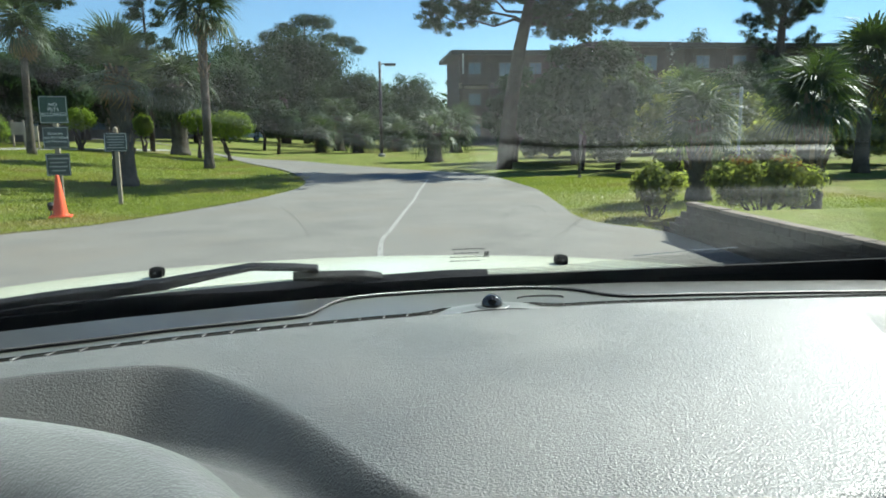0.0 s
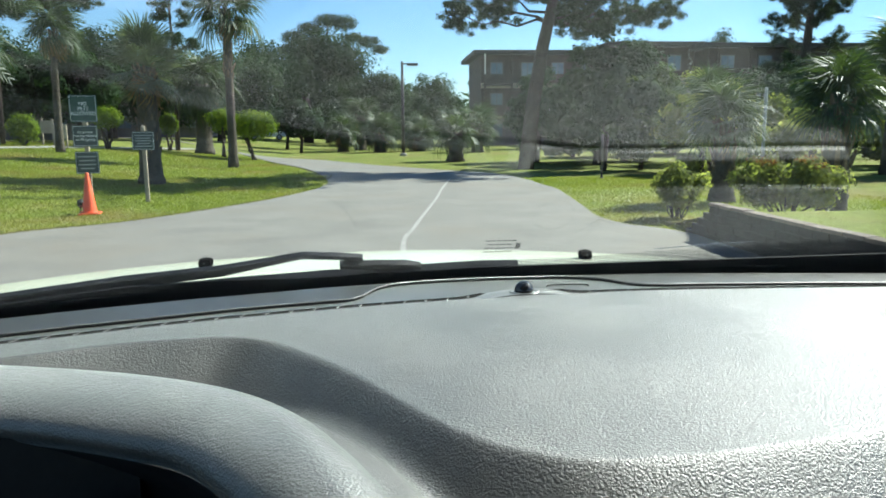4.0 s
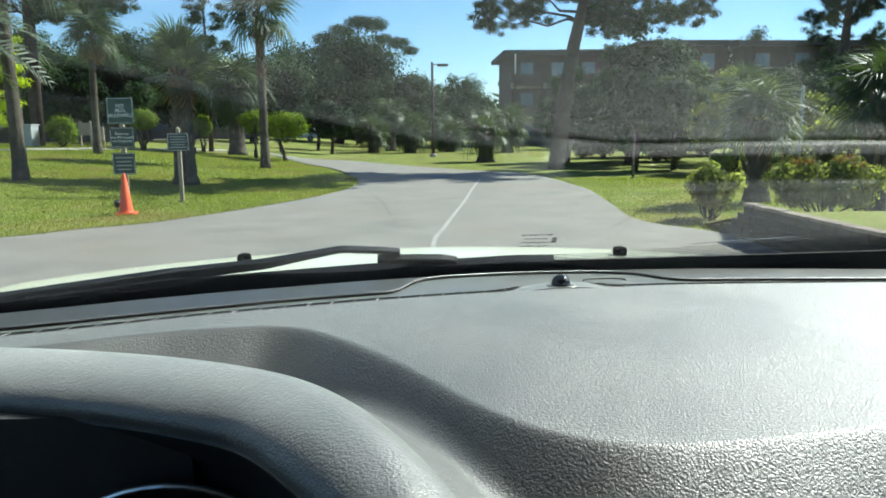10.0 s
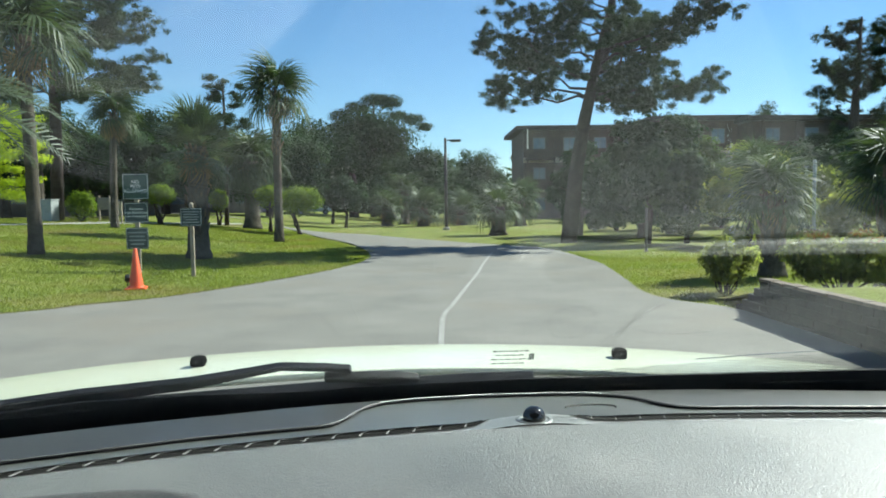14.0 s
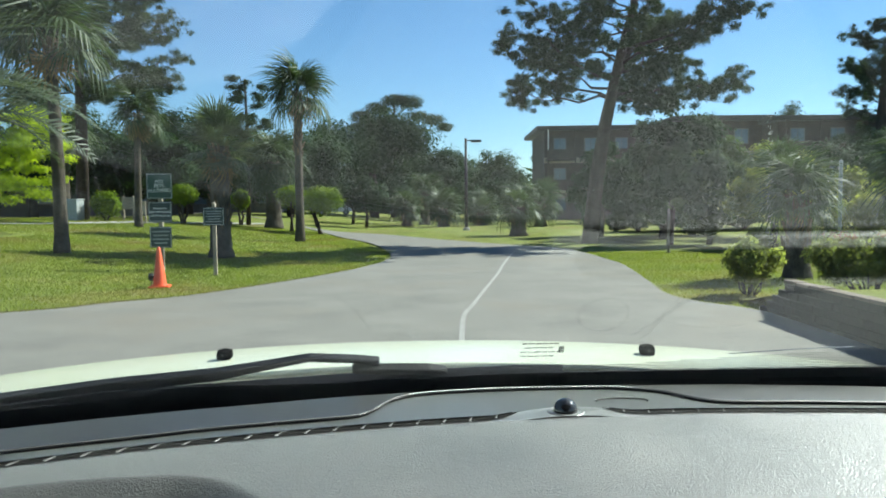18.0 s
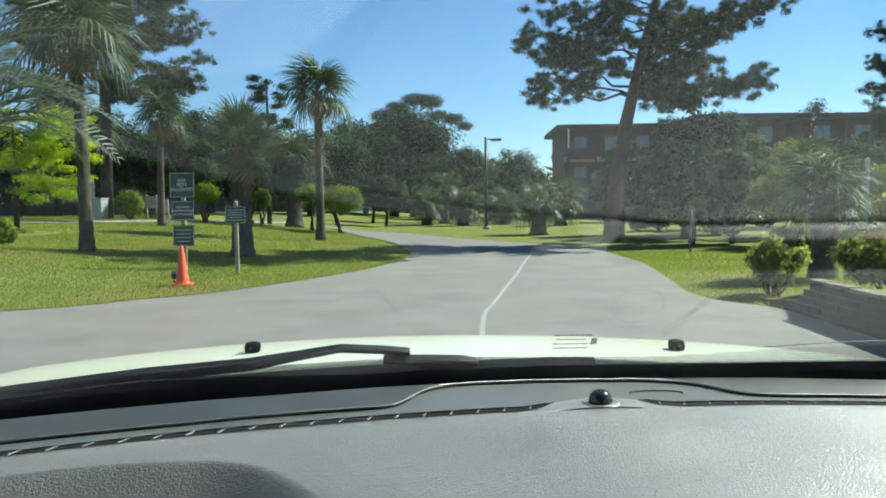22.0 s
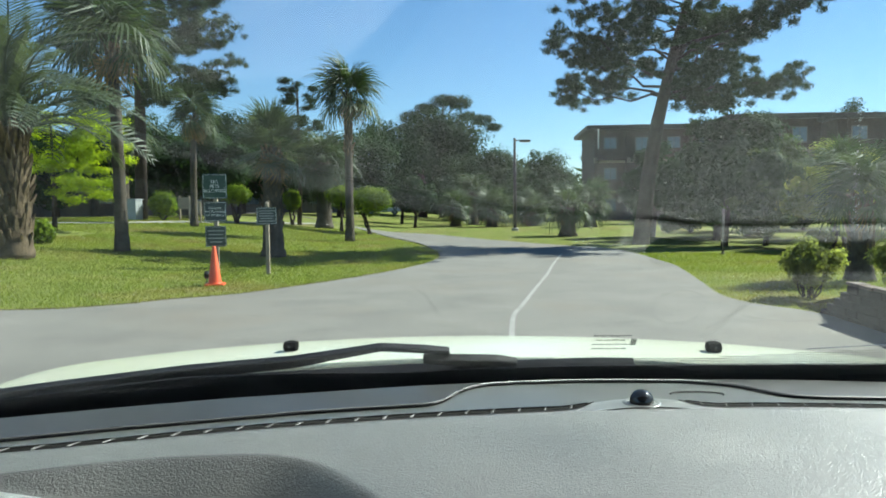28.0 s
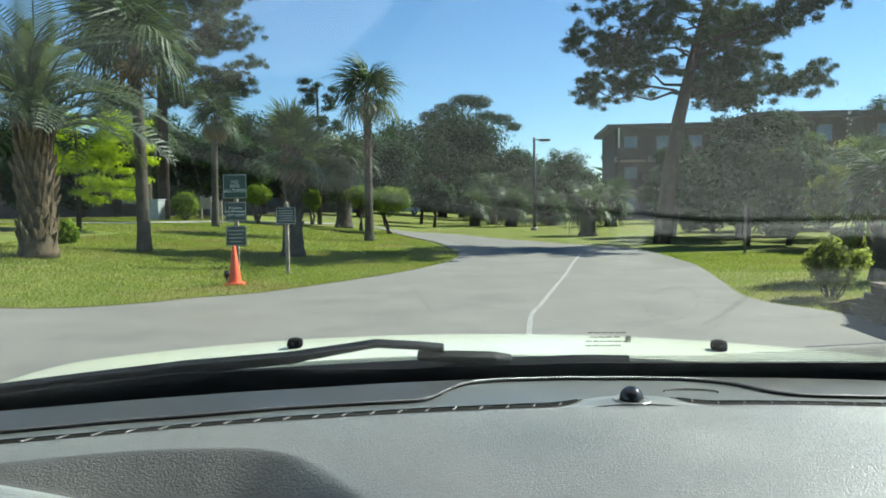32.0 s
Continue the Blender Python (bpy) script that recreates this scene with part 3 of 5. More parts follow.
def crown_of(parent, meshes, count, top, lo, hi, scale, seed, name="frond", label="", up=0.0):
    """Fronds set round a trunk's top, from lo to hi degrees above the level."""
    rnd = random.Random(seed)
    for i in range(count):
        a = i * 2.39996 + rnd.uniform(-0.2, 0.2)
        e = radians(lo + (hi - lo) * (i + 0.5) / count + rnd.uniform(-6, 6))
        s = scale * rnd.uniform(0.85, 1.12)
        m = Matrix.Translation(Vector(top) + Vector((0, 0, up * (i / count - 0.5)))) @ Euler((rnd.uniform(-0.5, 0.5), -e, a)).to_matrix().to_4x4() @ Matrix.Scale(s, 4)
        put(name, rnd.choice(meshes), None, parent, label, m)


def boots_of(parent, z0, z1, r, count, lean=(0, 0), scale=1.0, seed=0, height=1.0):
    rnd = random.Random(seed)
    for i in range(count):
        t = i / count
        z = z0 + (z1 - z0) * t
        a = i * 2.39996
        off = (z / height) ** 2
        m = Matrix.Translation((lean[0] * off + r * 0.8 * math.cos(a), lean[1] * off + r * 0.8 * math.sin(a), z)) @ Euler((0, rnd.uniform(-0.1, 0.25), a)).to_matrix().to_4x4() @ Matrix.Scale(scale * rnd.uniform(0.8, 1.2), 4)
        put("boot", BOOT, None, parent, "", m)


def fan_palm(x, y, height, r0, r1, label, lean=(0, 0), fronds=34, scale=1.0, seed=0, boots=(0.0, 0), dry=6, lo=-45, foot=None, meshes=None):
    e = tagged(empty("fan_palm", pose(x, y, H(x, y) if foot is None else foot)), label, "palm tree", "palms on the lawn")
    part("trunk", palm_trunk(height, r0, r1, lean, seed), M["bark"], e, "ringed grey-brown trunk", smooth=True)
    top = (lean[0], lean[1], height)
    if boots[1]:
        boots_of(e, boots[0], height - 0.05, r1 * 0.95, boots[1], lean, 0.9, seed, height)
    crown_of(e, meshes or FAN, fronds, top, lo, 82, scale, seed, up=0.3)
    if dry:
        crown_of(e, DRY, dry, (top[0], top[1], height - 0.1), -85, -50, scale * 0.9, seed + 5, "dry_frond", "dry brown hanging frond")
    return e


def feather_palm(x, y, height, r, label, fronds=36, scale=1.0, seed=0, boots=60, lo=-35, hi=80, meshes=None):
    e = tagged(empty("feather_palm", pose(x, y, H(x, y))), label, "palm tree", "palms on the lawn")
    part("trunk", palm_trunk(height, r, r * 0.9, (0, 0), seed, spread=0.12), M["boot"], e, "thick trunk of old leaf bases", smooth=True)
    boots_of(e, 0.15, height, r, boots, (0, 0), 1.15, seed, height)
    crown_of(e, meshes or FEATHER, fronds, (0, 0, height), lo, hi, scale, seed, up=0.4)
    return e


def limb_pts(a, b, seed, n=6, sag=0.045):
    rnd = random.Random(seed)
    a, b = Vector(a), Vector(b)
    ln = (b - a).length
    return [a.lerp(b, i / (n - 1)) + (Vector((rnd.uniform(-1, 1), rnd.uniform(-1, 1), rnd.uniform(-1, 1))) * ln * sag if 0 < i < n - 1 else Vector()) for i in range(n)]


def leafy_tree(name, x, y, trunk, radii, blobs, leaves, size, material, bark, label, seed=0, limbs=10, aspect=0.5, category="tree", group="", inner=0.5, droop=0.0, flat=0.0, fuzz=0.2):
    """A tree from a trunk line, leaf masses at the ends of limbs, and its leaves; blobs are relative to its foot."""
    e = tagged(empty(name, pose(x, y, H(x, y))), label, category, group)
    part("trunk", tube([(p[0], p[1], p[2] - (0.1 if i == 0 else 0)) for i, p in enumerate(trunk)], radii, 10, 0.1, seed=seed), bark, e, smooth=True)
    for k, b in enumerate(sorted(blobs, key=lambda q: -q[3])[:limbs]):
        z = min(max(b[2] - 0.35 * math.hypot(b[0], b[1]) - 0.3, trunk[0][2] + 0.35 * (trunk[-1][2] - trunk[0][2])), trunk[-1][2])
        s = Vector([float(np.interp(z, [p[2] for p in trunk], [p[c] for p in trunk])) for c in range(2)] + [z])
        r = 0.22 * float(np.interp(z, [p[2] for p in trunk], radii))
        part("limb", tube(limb_pts(s, b[:3], seed + k), [r * (1 - 0.75 * i / 5) for i in range(6)], 6, 0.08), bark, e, smooth=True)
    v, f = leaf_cloud(blobs, leaves, size, seed, aspect, inner, droop, flat, fuzz)
    put("crown", arrays("crown", v, f), material, e)
    return e


def masses(n, centre, spread, r, seed, squash=0.7, bottom=None):
    rnd = random.Random(seed)
    out = []
    while len(out) < n:
        p = [rnd.uniform(-1, 1) for _ in range(3)]
        if sum(q * q for q in p) > 1:
            continue
        rr = r * rnd.uniform(0.65, 1.3)
        z = centre[2] + p[2] * spread[2]
        if bottom is not None and z - rr * squash < bottom:
            continue
        out.append((centre[0] + p[0] * spread[0], centre[1] + p[1] * spread[1], z, rr, rr, rr * squash))
    return out


def pine_tree(x, y, trunk, radii, tips, high, clump, leaves, size, label, seed, depth=1.9):
    """A pine: limbs that reach to the tips (x, z), more of them at random in its top (x, z, half width, half height, count), twigs and needle tufts along them."""
    rnd = random.Random(seed)
    e = tagged(empty("pine_tree", pose(x, y, H(x, y))), label, "tree")
    part("trunk", tube([(p[0], p[1], p[2] - (0.1 if i == 0 else 0)) for i, p in enumerate(trunk)], radii, 12, 0.08, seed=seed), M["pinebark"], e, smooth=True)
    tz = [p[2] for p in trunk]
    ends = [(tx, rnd.uniform(-depth, depth), zz) for tx, zz in tips]
    while len(ends) < len(tips) + high[4]:
        u, w = rnd.uniform(-1, 1), rnd.uniform(-1, 1)
        if u * u + w * w < 1:
            ends.append((high[0] + u * high[2], rnd.uniform(-depth, depth), high[1] + w * high[3]))
    blobs = []
    for k, q in enumerate(ends):
        z = min(max(q[2] - 0.28 * math.hypot(q[0], q[1]) - 0.2, 0.42 * tz[-1]), tz[-1] - 0.4)
        s = Vector((float(np.interp(z, tz, [p[0] for p in trunk])), 0, z))
        r = 0.26 * float(np.interp(z, tz, radii))
        line_ = limb_pts(s, q, seed + k, 7, 0.06)
        part("limb", tube(line_, [r * (1 - 0.8 * i / 6) for i in range(7)], 6, 0.08), M["pinebark"], e, smooth=True)
        reach = (Vector(q) - s).length
        for i in range(6 + int(reach * 7.5)):
            t = 1.02 - 0.62 * rnd.random() ** 1.4
            c = s.lerp(Vector(q), t) + Vector((rnd.gauss(0, 0.32), rnd.gauss(0, 0.36), rnd.gauss(0.04, 0.24))) * min(1.0, 0.5 + reach * 0.25)
            g = clump * rnd.uniform(0.38, 0.78)
            blobs.append((c.x, c.y, c.z, g, g, g * 0.62))
    v, f = leaf_cloud(blobs, leaves, size, seed, 0.15, 0.1, 0.0, 0.0, 0.5)
    put("crown", arrays("crown", v, f), M["pineleaf"], e)
    return e

# ---- trees and palms on the left lawn ----
fan_palm(-9.65, 17.0, 5.35, 0.15, 0.13, "tall fan palm with a smooth grey trunk on the lawn", (-0.1, 0), 20, 1.36, 3, (4.65, 30), 4, -14)
feather_palm(-10.45, 13.9, 2.8, 0.36, "stout feather palm with a shaggy trunk of old leaf bases", 40, 1.45, 5, 150, 8)
fan_palm(-6.2, 18.8, 3.05, 0.27, 0.23, "stout fan palm with spiky grey-green fronds behind the sign post", (0.03, 0), 30, 1.0, 7, (0.5, 120), 10, -40, meshes=SPIKY)
fan_palm(-13.2, 30.0, 4.75, 0.14, 0.12, "fan palm with a brown skirt of dry fronds", (0.1, 0), 22, 1.0, 17, (3.9, 20), 22, -20)
fan_palm(-5.9, 28.2, 5.95, 0.165, 0.14, "tall slim fan palm against the sky by the bend", (0.0, 0), 18, 1.3, 11, (3.4, 60), 4, -24)
fan_palm(-9.35, 38.3, 3.6, 0.40, 0.36, "stocky fan palm with a skirt of hanging leaves", (0, 0), 44, 1.5, 13, (2.4, 30), 16, -75)
fan_palm(-24.0, 41.0, 6.5, 0.2, 0.17, "fan palm among the dark trees", (0.2, 0), 30, 1.4, 15, (5.5, 16), 8, -60)
fan_palm(-20.5, 38.0, 4.4, 0.22, 0.18, "fan palm among the dark trees", (0, 0), 30, 1.4, 16, (3.6, 16), 8, -60)

leafy_tree("cypress_tree", -14.6, 22.0, [(0, 0, 0), (0.05, 0, 1.6), (0, 0, 3.8)], [0.09, 0.07, 0.02],
           masses(80, (1.0, 0, 2.5), (1.8, 1.5, 1.75), 0.34, 21, 0.45, 0.3), 30000, 0.05, M["lime"], M["pinebark"],
           "young bright lime-green feathery tree on the lawn", 21, 26, 0.3, flat=0.5, inner=0.1, fuzz=0.6)
pine_tree(-17.6, 34.0, [(0, 0, 0), (0.1, 0, 5), (0.1, 0, 9), (0.2, 0, 14)], [0.3, 0.25, 0.18, 0.06],
          [(4.2, 9.3), (4.4, 7.9), (3.2, 7.0), (2.4, 5.9), (1.8, 7.6), (3.3, 10.3), (-2.6, 6.6), (-3.4, 8.4), (-2.2, 9.6), (3.0, 8.6), (1.2, 6.4), (4.6, 6.4), (2.2, 9.6)],
          (0.4, 10.8, 3.8, 2.8, 22), 0.5, 90000, 0.11, "tall dark pine rising above the lawn trees", 23)
leafy_tree("pine_tree", -11.2, 40.0, [(0, 0, 0), (0.1, 0, 4), (0.0, 0, 8.2)], [0.14, 0.11, 0.04],
           masses(30, (0, 0, 6.4), (1.3, 1.1, 2.3), 0.34, 29, 0.5, 3.5), 6500, 0.12, M["pineleaf"], M["pinebark"],
           "slender pine with thin layered branches", 29, 16, 0.16, inner=0.1, fuzz=0.8)

# clipped shrubs with bright tops
def clipped(x, y, trunk_h, w, h, label, seed, stems=2):
    e = tagged(empty("clipped_shrub", pose(x, y, H(x, y))), label, "shrub", "clipped shrubs on the lawn")
    rnd = random.Random(seed)
    for s in range(stems):
        a = rnd.uniform(0, 6.28)
        top = Vector((math.cos(a + s * 2.5) * w * 0.2, math.sin(a + s * 2.5) * w * 0.2, trunk_h + h * 0.2))
        part("stem", tube(limb_pts((0.08 * (s - 0.5), 0, -0.05), top, seed + s), [0.07, 0.065, 0.055, 0.05, 0.045, 0.035], 7, 0.1), M["pinebark"], e, smooth=True)
    bl = [(0, 0, trunk_h + h * 0.45, w * 0.42, w * 0.42, h * 0.5)]
    bl += [(math.cos(k * 2.4) * w * 0.3, math.sin(k * 2.4) * w * 0.3, trunk_h + h * (0.42 + 0.12 * (k % 3)), w * 0.22, w * 0.22, h * 0.3) for k in range(7)]
    v, f = leaf_cloud(bl, int(5200 * max(0.7, w * h / 2.5)), 0.06, seed, 0.5, 0.75)
    put("crown", arrays("crown", v, f), M["hedge"], e)
    return e


clipped(-16.0, 33.0, 0.12, 1.35, 1.3, "round clipped bright green shrub on the lawn", 31)
clipped(-13.3, 35.5, 1.0, 1.55, 1.0, "clipped shrub on a short trunk with a bright top", 33, 3)
clipped(-11.4, 39.2, 0.85, 1.0, 1.1, "small clipped bright green tree", 35)
clipped(-6.3, 35.2, 1.05, 2.3, 1.35, "wide umbrella-shaped clipped tree on two stems", 37, 3)
clipped(-7.9, 36.0, 1.3, 1.5, 1.1, "clipped bright green tree behind a palm", 39, 2)
clipped(-12.1, 17.3, 0.0, 0.8, 0.62, "low brownish clipped shrub beside a palm", 41)

# ---- far woods and the live oak ----
def oak(x, y, w, h, seed, label, leaves=15000, size=0.22, low=0.18, name="oak_tree", leaf="oakleaf", n=30, mid=0.56, tall=0.36):
    bl = masses(n, (0, 0, h * mid), (w * 0.46, w * 0.4, h * tall), w * 0.13, seed, 0.75, h * low)
    return leafy_tree(name, x, y, [(0, 0, 0), (0.1, 0, h * 0.25), (-0.2, 0.1, h * 0.45), (0.1, 0, h * 0.7)], [w * 0.035, w * 0.028, w * 0.022, w * 0.008],
                      bl, leaves, size, M[leaf], M["pinebark"], label, seed, 8, 0.5, inner=0.35)


oak(-8.4, 84, 17.5, 12.2, 51, "broad dark live oak beyond the bend", 46000, 0.2, 0.06, n=46)
leafy_tree("pine_tree", -6.5, 90, [(0, 0, 0), (0, 0, 8), (0.3, 0, 14.5)], [0.4, 0.3, 0.08],
           [(-4.0, 0, 12.6, 1.4, 1.2, 0.8), (-1.8, 0, 13.6, 1.6, 1.3, 0.8), (0.4, 0, 14.6, 1.7, 1.4, 0.7), (2.4, 0, 14.3, 1.5, 1.2, 0.9), (3.2, 0, 12.6, 1.3, 1.1, 0.6), (5.2, 0, 12.1, 1.4, 1.1, 0.7), (6.6, 0, 11.2, 1.0, 1.0, 0.5), (-4.6, 0, 11.2, 1.1, 1.0, 0.6)],
           9000, 0.2, M["pineleaf"], M["pinebark"], "flat-topped pine rising behind the oak", 53, 8, 0.2)
SPOTS = [(-62, 62, 15, 10), (-52, 58, 14, 9.5), (-43, 60, 13, 9), (-36, 52, 11, 7.6), (-30, 57, 12, 9.5), (-25, 50, 9, 7.0), (-21, 58, 11, 9.0), (-16.5, 52, 8, 6.6), (-13.5, 62, 10, 8.2),
         (-30, 41, 8, 6.2), (-40, 43, 9, 7), (-21.5, 42, 7, 5.6), (-25.5, 39.5, 6, 5.0), (-17.5, 43, 6, 5.4), (-1.5, 74, 9, 7.6), (4.5, 82, 10, 8.0), (4.5, 66, 7, 5.0), (14, 54, 7, 5.6), (19, 50, 8, 6.0), (38, 40, 11, 9), (46, 46, 14, 11), (39.5, 84, 9, 13.8), (12.8, 86, 5, 12.4)]
for k, (tx, ty, tw, th) in enumerate(SPOTS):
    oak(tx, ty, tw, th, 60 + k, "dark leafy tree in the belt round the lawn", 15000, 0.15, 0.08, n=40)

v, f = [], []
wg = np.random.default_rng(5)
far_blobs = []
for k in range(240):
    a = radians(wg.uniform(-75, 75))
    dist = wg.uniform(110, 150)
    far_blobs.append((dist * math.sin(a), dist * math.cos(a), wg.uniform(1, 5.5), wg.uniform(3, 6), wg.uniform(3, 5), wg.uniform(2.5, 4.5)))
v, f = leaf_cloud(far_blobs, 60000, 0.55, 6, 0.6, 0.5)
tagged(put("far_woods", arrays("far_woods", v, f), M["oakleaf"]), "dark band of distant woods behind the buildings", "woods", kind="stuff")

# short palms and young trees in the middle distance
for k, (px_, py_, ph, ps) in enumerate([(-2.75, 51, 1.35, 1.2), (-0.15, 49, 1.2, 1.25), (2.6, 50.5, 1.0, 1.25), (3.4, 32.6, 1.3, 0.95), (6.3, 47, 1.6, 1.3), (-1.6, 55, 2.6, 1.2)]):
    fan_palm(px_, py_, ph, 0.34, 0.32, "short stocky palm on the far lawn", (0, 0), 20, ps, 80 + k, (0.5, 18), 5, -40)
for k, (tx, ty, tw, th) in enumerate([(-5.4, 48, 3.6, 3.4), (-7.2, 55, 4.0, 3.8), (1.6, 58, 3.5, 3.6), (-3.4, 60, 4.2, 4.4)]):
    oak(tx, ty, tw, th, 90 + k, "small grey-green tree on the far lawn", 4500, 0.13, 0.3, "small_tree")

# ---- right side: pine, palms, leafy trees ----
TIPS = [(-2.9, 7.4), (-3.0, 6.6), (-2.7, 5.6), (-2.1, 6.1), (-1.7, 7.6), (-2.3, 8.4), (-1.0, 6.3), (-0.2, 7.0), (-1.2, 8.9), (0.3, 8.6), (2.2, 8.6), (3.2, 8.4), (4.6, 8.2),
        (5.3, 8.0), (4.2, 7.5), (3.9, 6.7), (3.0, 6.5), (2.4, 7.4), (2.3, 5.7), (2.9, 5.6), (4.7, 5.3), (4.9, 5.6), (1.8, 6.0), (-0.6, 7.9), (1.2, 7.4), (1.9, 6.7), (2.9, 7.5), (0.2, 6.3), (-1.9, 6.9), (3.6, 7.9), (-0.3, 8.4), (1.6, 5.2), (2.5, 4.9)]
# The thirty high limbs are unseen, added to deepen the road's shadow.
pine_tree(5.2, 25.0, [(0, 0, 0), (0.25, 0, 2.4), (0.57, 0, 4.3), (1.05, 0, 6.4), (1.57, 0, 8.4), (1.75, 0, 12.2)], [0.31, 0.27, 0.23, 0.19, 0.14, 0.05],
          TIPS, (0.9, 12.3, 3.3, 2.2, 30), 0.36, 165000, 0.095, "great pine with a leaning trunk and open layered crown", 101)
GROVE = [(7.6, 23.4, 3.4, 4.9, 0.085, "oakleaf"), (8.6, 27.5, 5.0, 6.0, 0.08, "oakleaf"), (10.9, 31.0, 5.0, 5.2, 0.09, "grove"), (12.8, 27.0, 4.0, 3.7, 0.07, "azalea"), (16.2, 29.0, 5.2, 4.0, 0.08, "oakleaf"), (9.8, 20.6, 2.6, 2.5, 0.055, "azalea"),
         (9.0, 23.6, 2.8, 3.6, 0.06, "grove"), (13.2, 21.5, 2.8, 2.5, 0.06, "azalea"), (6.9, 31.0, 3.4, 4.2, 0.08, "oakleaf"), (21, 33, 6, 5.2, 0.1, "oakleaf"), (18.6, 24, 3.8, 3.5, 0.08, "azalea"), (20.5, 21, 5.0, 7.4, 0.08, "grove"), (14.0, 36, 5, 4.2, 0.1, "grove")]
for k, (tx, ty, tw, th, sz, lf) in enumerate(GROVE):
    oak(tx, ty, tw, th, 110 + k, "leafy tree in the grove beside the buildings", 15000, sz * 1.15, 0.0, leaf=lf, n=34, mid=0.5, tall=0.44)
# Shrub row added to stand in for the dark shade under the grove.
hr = random.Random(77)
for k in range(1, 13):
    oak(7.2 + 2.3 * k + hr.uniform(-0.5, 0.5), 36.0 + hr.uniform(-1.0, 1.2) + 0.12 * k, hr.uniform(3.2, 4.4), hr.uniform(1.9, 2.6), 170 + k, "added dark shrub standing in for the shade below the grove", 6000, 0.1, 0.0, "shade_shrub", n=26, mid=0.42, tall=0.44)
pine_tree(27.5, 45, [(0, 0, 0), (0, 0, 6), (0.4, 0, 13)], [0.4, 0.3, 0.06],
          [(-2.8, 9.6), (-2.2, 8.4), (-1.6, 6.0), (-2.2, 5.2), (1.8, 5.4), (2.4, 7.2), (-1.2, 7.4), (1.2, 8.6), (3.2, 9.4), (-1.8, 4.4), (1.2, 4.2)],
          (0.4, 10.6, 2.9, 2.6, 20), 0.5, 45000, 0.12, "tall dark pine beside the buildings", 121)
for k, (px_, py_, ph, pr_, ps, bt) in enumerate([(12.4, 17.5, 2.5, 0.15, 0.8, 14), (15.2, 19.5, 3.2, 0.2, 1.3, 14), (10.6, 22, 2.3, 0.2, 0.9, 12)]):
    fan_palm(px_, py_, ph, pr_, pr_ * 0.9, "fan palm beside the planted bed", (0, 0), 18, ps, 132 + k, (ph - 0.8, bt), 3, -30)


def shrub(x, y, z, w, h, label, seed, red=0, leaves=4800):
    e = tagged(empty("shrub", pose(x, y, z)), label, "shrub", "shrubs in the planted bed")
    rnd = random.Random(seed)
    tips = []
    for s in range(16):
        a, q = rnd.uniform(0, 6.28), math.sqrt(rnd.random())
        tip = (math.cos(a) * q * w * 0.42, math.sin(a) * q * w * 0.42, h * rnd.uniform(0.5, 0.88) * (1 - 0.25 * q))
        tips.append(tip)
        part("stem", tube(limb_pts((math.cos(a) * 0.06, math.sin(a) * 0.06, -0.03), tip, seed + s), [0.014, 0.012, 0.01, 0.008, 0.006, 0.004], 5), M["pinebark"], e)
    bl = [(t[0], t[1], t[2], w * 0.14, w * 0.14, h * 0.15) for t in tips] + [(t[0] * 0.7, t[1] * 0.7, t[2] * 0.55, w * 0.13, w * 0.13, h * 0.14) for t in tips[:10]]
    v, f = leaf_cloud(bl, leaves, 0.034, seed, 0.45, 0.2, fuzz=0.4)
    put("leaves", arrays("leaves", v, f), M["azalea"], e)
    if red:
        v, f = leaf_cloud([(t[0], t[1], t[2] + h * 0.1, w * 0.11, w * 0.11, h * 0.06) for t in tips if t[2] > h * 0.62], red, 0.022, seed + 1, 0.4, 0.2)
        put("new_growth", arrays("new_growth", v, f), M["redleaf"], e, "orange-red young leaves")
    return e


# ---- planted bed with its block retaining wall ----
WALL_X = 4.05
bed_profile = [(-6.0, 0.39), (7.0, 0.39), (7.6, 0.30), (8.0, 0.19), (8.6, 0.06), (9.6, -0.03)]
bv, bf = [], []
bys, bxs = np.linspace(-6, 9.6, 60), np.linspace(4.16, 22, 40)
for by in bys:
    for bx in bxs:
        bv.append((bx, by, lerp_curve(bed_profile, by) + 0.025 * noise.noise((bx * 1.3, by * 1.3, 2)) - 0.02 * (bx > 21)))
bf = [(j * 40 + i, j * 40 + i + 1, (j + 1) * 40 + i + 1, (j + 1) * 40 + i) for j in range(59) for i in range(39)]
tagged(put("planting_bed", arrays("planting_bed", bv, bf), M["lawn"], smooth=True), "raised grassy bed held by a low block wall", "lawn", kind="structure")
shrub(4.6, 9.75, 0.0, 0.98, 0.98, "small leafy shrub at the end of the block wall", 151, leaves=5600)
shrub(5.45, 8.1, 0.16, 1.5, 1.02, "wide leafy shrub with orange-red new growth behind the wall", 153, 520, 9000)
fan_palm(6.5, 12.2, 1.5, 0.2, 0.18, "low fan palm with a dark trunk behind the shrubs", (0, 0), 24, 0.66, 155, (0.4, 26), 3, -20, foot=0.0)
fan_palm(6.75, 9.1, 1.7, 0.19, 0.17, "low fan palm with a dark trunk beside the bed", (0, 0), 22, 0.6, 157, (0.5, 26), 3, -20, foot=0.02)

